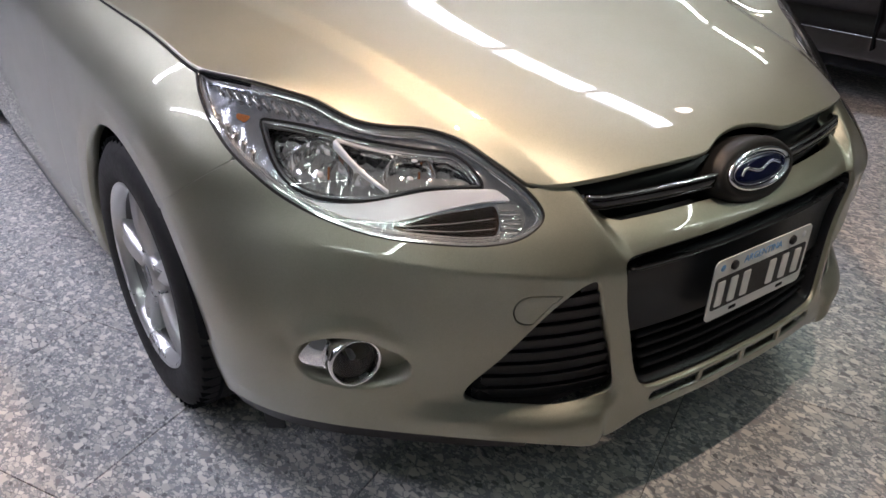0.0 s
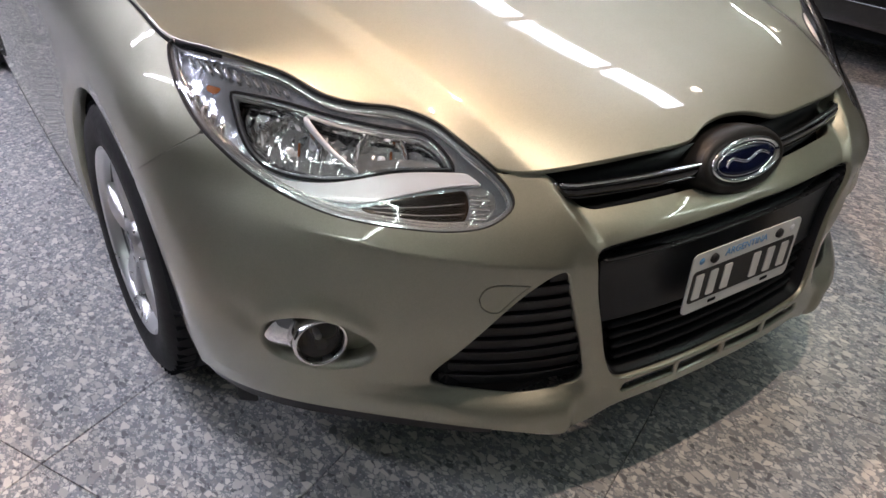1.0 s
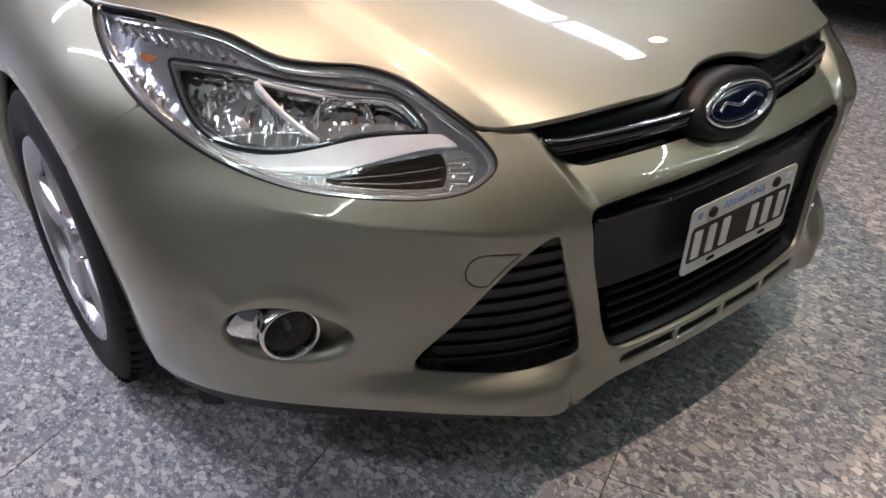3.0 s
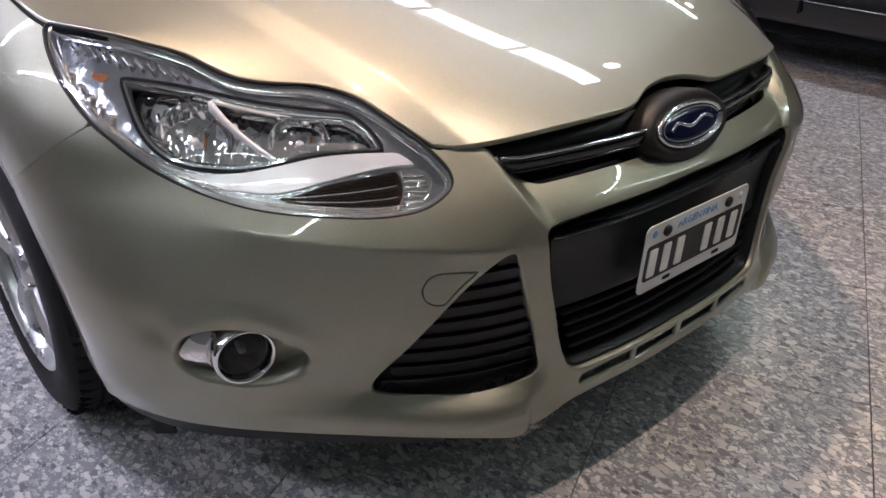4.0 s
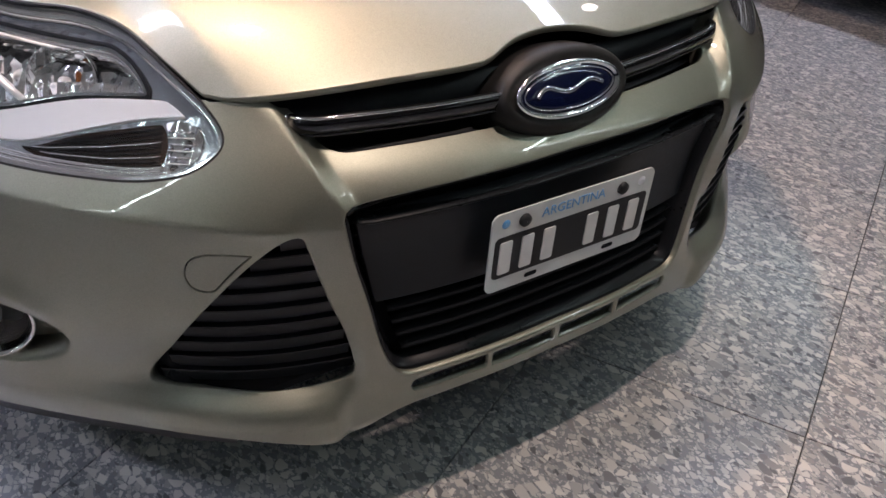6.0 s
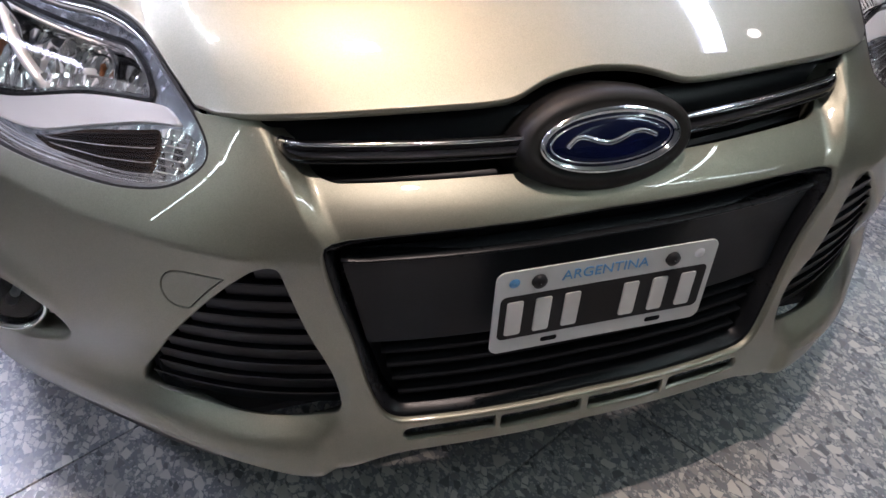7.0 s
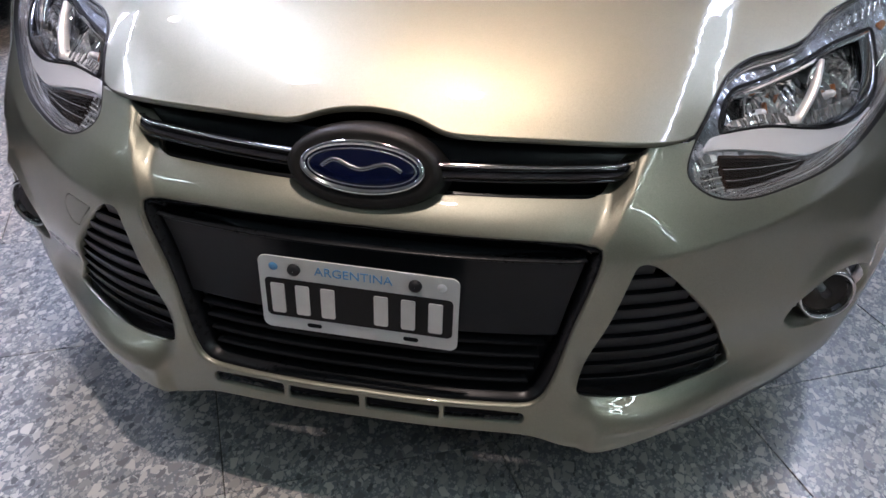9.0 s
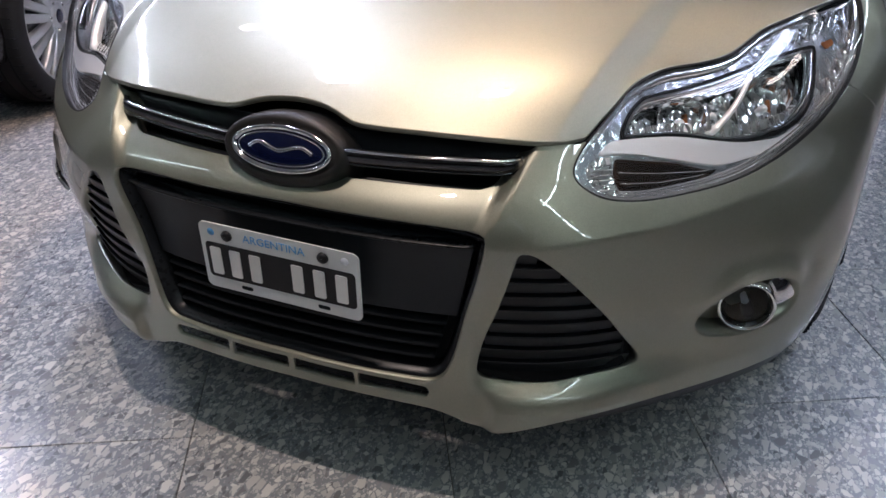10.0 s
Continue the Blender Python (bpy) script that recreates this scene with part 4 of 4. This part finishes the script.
for sx in (1, -1):
    dish = skin("fog_recess", flank, grow(POD, .008) * [sx, 1], [], PAINT, .012, ((0, .004),), depth=.042)
    part("fog_recess", dish, car, "champagne metallic fog lamp recess")
    c = Vector(inner(FOG[0] * sx, FOG[1], .020))
    aim = pose(0, 0, 0, 0, 0, 12 * sx) @ Matrix.Scale(.92, 4)
    place = Matrix.Translation(c) @ aim
    f_ob = part("fog_lamp", lathe("fog_lamp", [(.055, .001), (.05, .043), (.0, .046)], LAMP_BACK, 40, "y"), car, "round fog lamp")
    f_ob.matrix_basis = place
    part("fog_ring", lathe("fog_ring", [(.02, .043), (-.012, .043), (-.019, .0455), (-.021, .0485), (-.017, .0515), (-.005, .053), (.03, .054)], CHROME, 48, "y"), f_ob, "bright chrome ring")
    part("fog_reflector", lathe("fog_reflector", [(.040, .001), (.036, .012), (.022, .028), (-.002, .041)], SMOKED, 40, "y"), f_ob)
    part("fog_lens", lathe("fog_lens", [(-.010, .0425), (-.0135, .028), (-.0155, .012), (-.016, .0005)], FOG_GLASS, 40, "y"), f_ob).visible_shadow = False
    part("fog_bulb", lathe("fog_bulb", [(.03, .006), (.004, .007), (.0, .004), (-.001, .0005)], SILVER, 16, "y"), f_ob)
    WEDGE = ring_of([[(.846, .428), (.868, .425), (.888, .411), (.901, .390)], [(.901, .390), (.892, .374), (.874, .358), (.846, .347)], [(.846, .347), (.858, .372), (.858, .400), (.846, .428)]], .005, 1)
    part("fog_trim", skin("fog_trim", fog_round, WEDGE * [sx, 1], [], CHROME, .006, ((.001, .002), (.002, .02))), f_ob, "polished chrome side trim").matrix_parent_inverse = place.inverted()

# ---- headlamps ----
FRAME = ring_of([[(1.025, .781), (.90, .768), (.81, .754), (.727, .743), (.645, .736)], [(.645, .736), (.615, .724), (.590, .705), (.580, .692)], [(.580, .692), (.65, .690), (.697, .686), (.744, .676), (.80, .668), (.87, .670)], [(.87, .670), (.912, .680), (.95, .705), (.99, .745), (1.025, .781)]], .006, 2)
BAND = ring_of([[(.930, .6745), (.905, .666), (.872, .660), (.84, .6605), (.80, .663), (.735, .674), (.677, .684), (.606, .688), (.556, .688)], [(.556, .688), (.530, .674)], [(.530, .674), (.58, .671), (.635, .662), (.693, .650), (.745, .641), (.80, .643), (.84, .646), (.878, .652), (.908, .660), (.930, .6745)]], .006, 1)
TURN = ring_of([[(.742, .635), (.720, .638), (.674, .650), (.615, .659), (.560, .667)], [(.560, .667), (.552, .645), (.562, .624)], [(.562, .624), (.633, .620), (.700, .625), (.742, .635)]], .006, 1)
TURN_END = ring_of([[(.556, .668), (.525, .669), (.507, .662)], [(.507, .662), (.505, .648), (.520, .632), (.540, .624), (.557, .6235)], [(.557, .6235), (.547, .645), (.556, .668)]], .005, 1)
for sx in (1, -1):
    flipm = [sx, 1]
    lamp = part("headlamp", skin("headlamp", flank, grow(HEAD, .001) * flipm, [], LAMP_BACK, .02, ((0, -.02), (0, -.06)), depth=.075), car, "clear headlamp with chrome reflectors")
    part("lamp_cover", skin("lamp_cover", flank, grow(HEAD, -.0018) * flipm, [], LENS, .010, ((.001, .003), (.0015, .010)), depth=.001), lamp, "clear polycarbonate lamp cover").visible_shadow = False
    part("lamp_gasket", skin("lamp_gasket", flank, grow(HEAD, .0012) * flipm, [grow(HEAD, -.0016) * flipm], HOUSING, .02, ((0, .02),), [((0, .02),)], depth=.0005), lamp, "thin black gasket")
    part("lamp_bezel", skin("lamp_bezel", flank, grow(HEAD, -.0018) * flipm, [grow(HEAD, -.0065) * flipm], REFLECTOR, .02, ((0, .006),), [((.004, .012), (.004, .03))], depth=.008), lamp, "bright chrome bezel")
    part("bezel_floor", skin("bezel_floor", flank, grow(HEAD, -.0070) * flipm, [grow(FRAME, .006) * flipm], LAMP_GREY, .012, ((0, .006),), [((.003, .01), (.003, .04))], depth=.024), lamp, "grey lamp inner bezel")
    part("lamp_frame", skin("lamp_frame", flank, grow(FRAME, .0042) * flipm, [grow(FRAME, .0008) * flipm], SATIN, .02, ((.001, .004), (.001, .02)), [((.002, .006), (.006, .04))], depth=.018), lamp, "gloss black inner frame")
    part("chrome_line", skin("chrome_line", flank, grow(FRAME, -.001) * flipm, [grow(FRAME, -.004) * flipm], CHROME, .02, ((0, .004),), [((.002, .004), (.008, .03))], depth=.020), lamp)
    part("silver_band", skin("silver_band", flank, BAND * flipm, [], SILVER, .008, ((.0015, .004), (.002, .03)), depth=.017), lamp, "satin silver band")
    tl = part("turn_signal", skin("turn_signal", flank, TURN * flipm, [], SMOKE, .008, ((.0015, .004), (.002, .02)), depth=.022), lamp, "ribbed smoked amber turn signal")
    part("turn_reflector", skin("turn_reflector", flank, TURN_END * flipm, [], FACET, .008, ((.001, .003), (.002, .02)), depth=.020), lamp, "chrome end of the turn signal")
    for k in range(9):
        ss = np.linspace(.560, .738 - .012 * abs(k - 4), 14)
        z0 = np.interp(ss, [.555, .57, .63, .70, .77], [.627, .624, .622, .627, .637])
        z1 = np.interp(ss, [.555, .56, .615, .674, .72, .77], [.662, .665, .657, .648, .640, .637])
        part("rib", sweep("rib", inner(ss * sx, z0 + (z1 - z0) * (k + .5) / 9, .0205), oval(.0011, .0009, 6), REFLECTOR if k in (2, 5) else SMOKED), tl)
    for k in range(6):
        ss = np.linspace(.512 + .003 * abs(k - 3), .550, 5)
        part("rib", sweep("rib", inner(ss * sx, .630 + .006 * k + 0 * ss, .0185), oval(.0010, .0010, 6), REFLECTOR if k % 2 else LAMP_BACK), tl)
    # chrome steps along the lower edge, inside the cover
    low = curve_through([(a, b) for a, b in HL_LOW if .52 < a < 1.10], .012)
    for d, deep in ((.0095, .012), (.0135, .016)):
        part("edge_step", sweep("edge_step", inner(low[:, 0] * sx, low[:, 1] + d, deep), oval(.0012, .0022, 6), REFLECTOR), lamp, "bright chrome step of the bezel")
    # ribs along the upper strip
    for i in range(16):
        s0 = .80 + .0215 * i
        zt = np.interp(s0, [p[0] for p in TOP], [p[1] for p in TOP]) - .007
        zb = np.interp(s0, [.645, .727, .81, .90, 1.025, 1.1, 1.2], [.736, .743, .754, .768, .786, .80, .815]) + .009
        if zt - zb > .008:
            zz = np.linspace(zb, zt, 5)
            part("strip_rib", sweep("strip_rib", inner((s0 + 1.7 * (zz - zb)) * sx, zz, .0195), oval(.0018, .0040, 6), REFLECTOR, up=(1, 0, 0)), lamp)
    # side strips by the outer end
    for i in range(6):
        s0 = 1.005 + .024 * i
        zz = np.linspace(.702 + .62 * (s0 - 1.0), .735 + .50 * (s0 - 1.0), 5)
        part("side_rib", sweep("side_rib", inner((s0 + .35 * (zz - zz[0])) * sx, zz, .0195), oval(.0018, .0055, 6), REFLECTOR, up=(1, 0, 0)), lamp)
    MARKER = ring_of([[(1.048, .786), (1.078, .790)], [(1.078, .790), (1.076, .783)], [(1.076, .783), (1.054, .777)], [(1.054, .777), (1.048, .786)]], .004, 1)
    part("side_marker", skin("side_marker", flank, MARKER * flipm, [], AMBER, .008, ((.001, .003), (.002, .01)), depth=.022), lamp, "amber side marker")
    # reflector bowls
    for s0, z0, r, back in ((.886, .716, .056, .032), (.718, .711, .045, .032)):
        c = Vector(inner(s0 * sx, z0, back + .018))
        place = Matrix.Translation(c) @ pose(0, 0, 0, -24, 0, 40 * sx)
        bowl = part("reflector_bowl", lathe("reflector_bowl", [(.036, .012), (.034, .020), (.027, .036 * r / .055), (.015, .048 * r / .055), (.0, r)], FACET, 22, "y"), lamp, "faceted chrome reflector bowl")
        bowl.matrix_basis = place
        part("bulb", lathe("bulb", [(.040, .011), (.028, .011), (.026, .006), (.004, .006), (.0, .003), (-.001, .0004)], SILVER, 16, "y"), bowl, "clear bulb with a metal tip")
        part("bowl_rim", lathe("bowl_rim", [(.002, r - .001), (.0, r), (.0, r + .0015), (.01, r + .002)], CHROME, 40, "y"), bowl)
        # amber sliver standing in for the bulb's glow mirrored in the bowl
        amber = part("amber_insert", box_mesh("amber_insert", (.013, .010, -.014), (.0175, .018, .014), AMBER, .002), bowl, "amber sliver standing in for the mirrored bulb glow")
    web = skin("reflector_web", flank, grow(FRAME, -.002) * flipm, [], FACET, .02, ((0, .01),), depth=.062)
    part("reflector_web", web, lamp, "chrome reflector backing")
    part("divider", sweep("divider", inner(np.linspace(.752, .862, 8) * sx, np.linspace(.684, .754, 8), np.linspace(.034, .030, 8)), [(-.0032, -.010), (.0032, -.010), (.0032, .010), (-.0032, .010)], SILVER, up=(0, -1, 0)), lamp)
    SHELF = ring_of([[(.60, .694), (.70, .692), (.80, .676), (.90, .684)], [(.90, .684), (.92, .70)], [(.92, .70), (.80, .694), (.70, .706), (.61, .704)], [(.61, .704), (.60, .694)]], .006, 1)
    part("lamp_shelf", skin("lamp_shelf", flank, SHELF * flipm, [], FACET, .01, ((.001, .004), (.002, .02)), depth=.034), lamp)

# ---- number plate ----
PL = pose(0, -.058, .4585, 3, .8, 0)
plate = thing("number_plate", "white and black metal number plate bolted on the grille", "number plate")
plate.matrix_basis = PL


def rounded(w, h, r, n=6):
    out_pts = []
    for cx, cz, a0 in ((w - r, h - r, 0), (r - w, h - r, 90), (r - w, r - h, 180), (w - r, r - h, 270)):
        for i in range(n + 1):
            a = math.radians(a0 + 90 * i / n)
            out_pts.append((cx + r * math.cos(a), cz + r * math.sin(a)))
    return out_pts


def slab(name, ring, y0, y1, mat, dx=0, dz=0, taper=.0006):
    n = len(ring)
    verts = [(x + dx, y1, z + dz) for x, z in ring] + [(x + dx, y0 + taper, z + dz) for x, z in ring] + [((x) * (1 - taper / .01) + dx if abs(x) < .02 else x - math.copysign(taper, x) + dx, y0, z + dz) for x, z in ring]
    faces = [tuple(range(n)), tuple(range(3 * n - 1, 2 * n - 1, -1))]
    for r in range(2):
        for i in range(n):
            j = (i + 1) % n
            faces.append((r * n + i, (r + 1) * n + i, (r + 1) * n + j, r * n + j))
    me = mesh_of(name, verts, faces, mat, False)
    bm = bmesh.new()
    bm.from_mesh(me)
    bmesh.ops.recalc_face_normals(bm, faces=bm.faces[:])
    bm.to_mesh(me)
    bm.free()
    return me


part("plate_base", slab("plate_base", rounded(.147, .0645, .012), -.0012, .0012, PLATE_WHITE), plate, "white enamelled plate with rounded corners")
part("plate_field", slab("plate_field", rounded(.139, .0345, .008), -.0018, -.0011, PLATE_BLACK, 0, -.0075), plate, "black number field")
for x in (-.120, -.083, -.045, .034, .074, .114):
    part("character_bar", slab("character_bar", rounded(.0105, .0265, .003), -.0034, -.0016, PLATE_GREY, x, -.0080), plate, "plain raised silver bar")
part("country_name", text_mesh("country_name", "ARGENTINA", .0205, PLATE_BLUE, pose(-.006, -.0014, .0465, 90, 0, 0)), plate, "blue printed country name")
for x, mat in ((-.093, BLACK), (.084, BLACK)):
    part("plate_bolt", lathe("plate_bolt", [(-.008, .0005), (-.0078, .005), (-.0055, .0092), (-.001, .0098), (.0, .0098)], mat, 16, "y"), plate, "black plastic bolt cap").location = (x, 0, .0455)
part("crest", lathe("crest", [(-.0014, .0005), (-.0014, .0068), (-.0008, .0070)], PLATE_BLUE, 24, "y"), plate).location = (-.124, 0, .0470)
part("seal", lathe("seal", [(-.0018, .0005), (-.0016, .0070), (-.0008, .0072)], SILVER, 24, "y"), plate).location = (.122, 0, .0470)
for x in (-.068, .078):
    part("plate_slot", slab("plate_slot", rounded(.0115, .0038, .0035), -.0016, -.0008, VOID, x, -.0535), plate, "dark fixing slot")


# ---- wheels ----
def wheel_parts(owner, r, rim_r, width, spokes, mat, double=False):
    """A tyre on a rim, its outer face towards +x at x = 0."""
    w = width
    tyre = lathe("tyre", [(-w, rim_r), (-w - .004, rim_r + .01), (-w - .006, r - .035), (-w + .012, r - .010), (-w + .03, r), (-.03, r), (-.012, r - .010), (.002, r - .030), (.006, r - .055), (.004, rim_r + .018), (-.004, rim_r + .006), (-.008, rim_r)], RUBBER, 64)
    t_ob = part("tyre", tyre, owner, "black rubber tyre")
    groove = lathe("tread_groove", [(-.004, r - .004), (-.004, r + .0012), (.004, r + .0012), (.004, r - .004)], VOID, 64)
    for gx in (.25, .5, .75):
        part("tread_groove", groove, t_ob).location = (-w * gx, 0, 0)
    sipe = box_mesh("sipe", (-.045, -.0009, r - .012), (.0, .0009, r + .0003), VOID)
    for k in range(60):
        o = part("sipe", sipe, t_ob)
        o.matrix_basis = pose(-.010, 0, 0, 6 * k, 0, 0)
    # barrel coloured darker than the spokes, for the shade between them
    rim = part("rim", lathe("rim", [(-w, rim_r), (-w + .01, rim_r - .012), (-.12, rim_r - .03), (-.05, rim_r - .028), (-.030, rim_r - .016)], VOID if double else ALLOY_SHADED, 64), owner)
    part("rim_lip", lathe("rim_lip", [(-.030, rim_r - .016), (-.018, rim_r - .012), (-.006, rim_r - .004), (-.002, rim_r + .004), (-.008, rim_r + .007)], mat, 64), rim, "silver alloy rim lip")
    bm = bmesh.new()
    for k in range(spokes):
        turn = Matrix.Rotation(2 * math.pi * k / spokes, 4, "X")
        for off in ((-.5, .5) if double else (0,)):
            rows = []
            for q in range(7):
                f = q / 6
                rad = .035 + f * (rim_r - .038)
                half_w = (.016 if double else .021) * (1 + (.15 if double else .7) * f)
                cy = off * (.020 + .040 * f) if double else 0
                x0 = -.020 + .012 * math.sin(f * 2.6) - .006 * f
                rows.append([bm.verts.new(turn @ Vector(p)) for p in ((x0 - .030, cy - half_w * .9, rad), (x0 - .005, cy - half_w, rad), (x0 + .002, cy - half_w * .55, rad), (x0 - (.004 if double else .009), cy, rad), (x0 + .002, cy + half_w * .55, rad), (x0 - .005, cy + half_w, rad), (x0 - .030, cy + half_w * .9, rad))])
            for a, b in zip(rows, rows[1:]):
                for i in range(6):
                    bm.faces.new((a[i], b[i], b[i + 1], a[i + 1]))
    bmesh.ops.recalc_face_normals(bm, faces=bm.faces[:])
    me = bpy.data.meshes.new("spokes")
    for fc in bm.faces:
        fc.smooth = True
    bm.to_mesh(me)
    bm.free()
    me.materials.append(mat)
    part("spokes", me, rim, "silver alloy spokes")
    part("hub", lathe("hub", [(-.06, .06), (-.03, .058), (-.016, .050), (-.012, .034), (-.010, .030), (-.016, .029), (-.016, .001)], mat, 40), rim)
    part("centre_cap", lathe("centre_cap", [(-.016, .0275), (-.012, .026), (-.010, .018), (-.0095, .001)], OVAL_BLUE, 32), rim, "dark blue centre cap")
    bolt = lathe("wheel_bolt", [(-.03, .009), (-.014, .009), (-.010, .007), (-.010, .001)], CHROME, 6)
    for k in range(5):
        a = 2 * math.pi * (k + .5) / 5
        part("wheel_bolt", bolt, rim).location = (-.004, .054 * math.cos(a), .054 * math.sin(a))
    part("brake_disc", lathe("brake_disc", [(-.10, .06), (-.09, .07), (-.09, .14), (-.11, .14)], BRAKE, 48), owner, "steel brake disc")


for sx, yy in ((1, .885), (-1, .885), (1, 3.533), (-1, 3.533)):
    w_ob = part("wheel", None, car, "five-spoke silver alloy wheel with a black tyre")
    wheel_parts(w_ob, .316, .212, .205, 5, ALLOY)
    w_ob.matrix_basis = pose((.888 if yy < 2 else .902) * sx, yy, .316, 8, 0, 0 if sx > 0 else 180)


# ---- dark cars on both sides ----
def dark_car(at, turn, label, wheel_ys, sill_strip):
    """The flank of a black car: its body in section, wheels, sill and a bright strip."""
    ob = thing("parked_car", label, "car", at)
    ob.rotation_euler = (0, 0, radians(turn))
    prof = [(-.95, .24), (-.02, .24), (.0, .27), (.015, .36), (.0, .44), (.022, .56), (.03, .70), (.012, .84), (-.03, .93), (-.18, 1.20), (-.30, 1.38), (-.95, 1.42)]
    c = np.array(prof)
    c[c[:, 0] < -.9, 0] = -.9
    ys = [-2.2, -2.12, -1.9, -1.0, 0, 1.0, 1.9, 2.12, 2.2]
    tuck = [.35, .16, .05, .005, 0, .005, .05, .16, .35]
    verts, faces = [], []
    sec = curve_through(c, .03)
    sec = np.vstack([sec, (sec * [-1, 1] + [-1.8, 0])[::-1][1:-1]])
    for y, t in zip(ys, tuck):
        for x, z in sec:
            verts.append((-.9 + (x + .9) * (1 - t / .93), y, z))
    k = len(sec)
    for i in range(len(ys) - 1):
        for j in range(k):
            n = (j + 1) % k
            faces.append((i * k + j, i * k + n, (i + 1) * k + n, (i + 1) * k + j))
    faces += [tuple(range(k)), tuple((len(ys) - 1) * k + j for j in range(k))]
    me = mesh_of("body", verts, faces, DARK_PAINT)
    bm = bmesh.new()
    bm.from_mesh(me)
    bmesh.ops.recalc_face_normals(bm, faces=bm.faces[:])
    bm.to_mesh(me)
    bm.free()
    part("body", me, ob, "gloss black car body")
    part("underside", box_mesh("underside", (-1.6, -1.9, .16), (-.10, 1.9, .26), VOID, .02), ob)
    ys = np.linspace(-1.0, 1.0, 20)
    part("door_trim", sweep("door_trim", [(.018, y, sill_strip) for y in ys], oval(.0016, .0022, 8), LAMP_GREY), ob, "thin bright door trim")
    for gy in (-.95, .15, 1.05):
        part("door_gap", box_mesh("door_gap", (.0, gy - .002, .30), (.031, gy + .002, .9), VOID), ob)
    for wy in wheel_ys:
        w = part("wheel", None, ob, "multi-spoke silver alloy wheel")
        wheel_parts(w, .335, .250, .215, 10, ALLOY, True)
        w.location = (.02, wy, .335)
    return ob


dark_car((2.42, 1.2, 0), 180, "black car parked beside, its sill in shadow", (-1.6, 1.35), .355)
dark_car((-2.29, 2.75, 0), 16, "black car parked behind with bright alloy wheels", (-1.35, 1.35), .42)

# ---- floor slabs ----
ANG, PITCH, U0, V0 = radians(26.5), .512, -.255, .075
cu, cv = Vector((math.cos(ANG), math.sin(ANG), 0)), Vector((-math.sin(ANG), math.cos(ANG), 0))
slab_me = box_mesh("slab", (-PITCH / 2 + .0012, -PITCH / 2 + .0012, -.02), (PITCH / 2 - .0012, PITCH / 2 - .0012, 0), TERRAZZO, .0012)
near_slabs, far_v, far_f = 0, [], []
for i in range(-26, 26):
    for j in range(-26, 24):
        c = cu * (U0 + (i + .5) * PITCH) + cv * (V0 + (j + .5) * PITCH)
        if not (-6.6 < c.x < 6.6 and -8.6 < c.y < 8.6):
            continue
        if -2.6 < c.x < 3.4 and -1.6 < c.y < 3.2 and near_slabs < 300:
            o = part("slab", slab_me, floor)
            o.matrix_basis = Matrix.Translation(c) @ Matrix.Rotation(ANG, 4, "Z")
            near_slabs += 1
        else:
            h = PITCH / 2 - .0015
            n = len(far_v)
            far_v += [c + cu * a * h + cv * b * h for a, b in ((-1, -1), (1, -1), (1, 1), (-1, 1))]
            far_f.append((n, n + 1, n + 2, n + 3))
far = part("far_slabs", mesh_of("far_slabs", far_v, far_f, TERRAZZO, False), floor, "grey terrazzo slabs further off")
far["kind"] = "stuff"
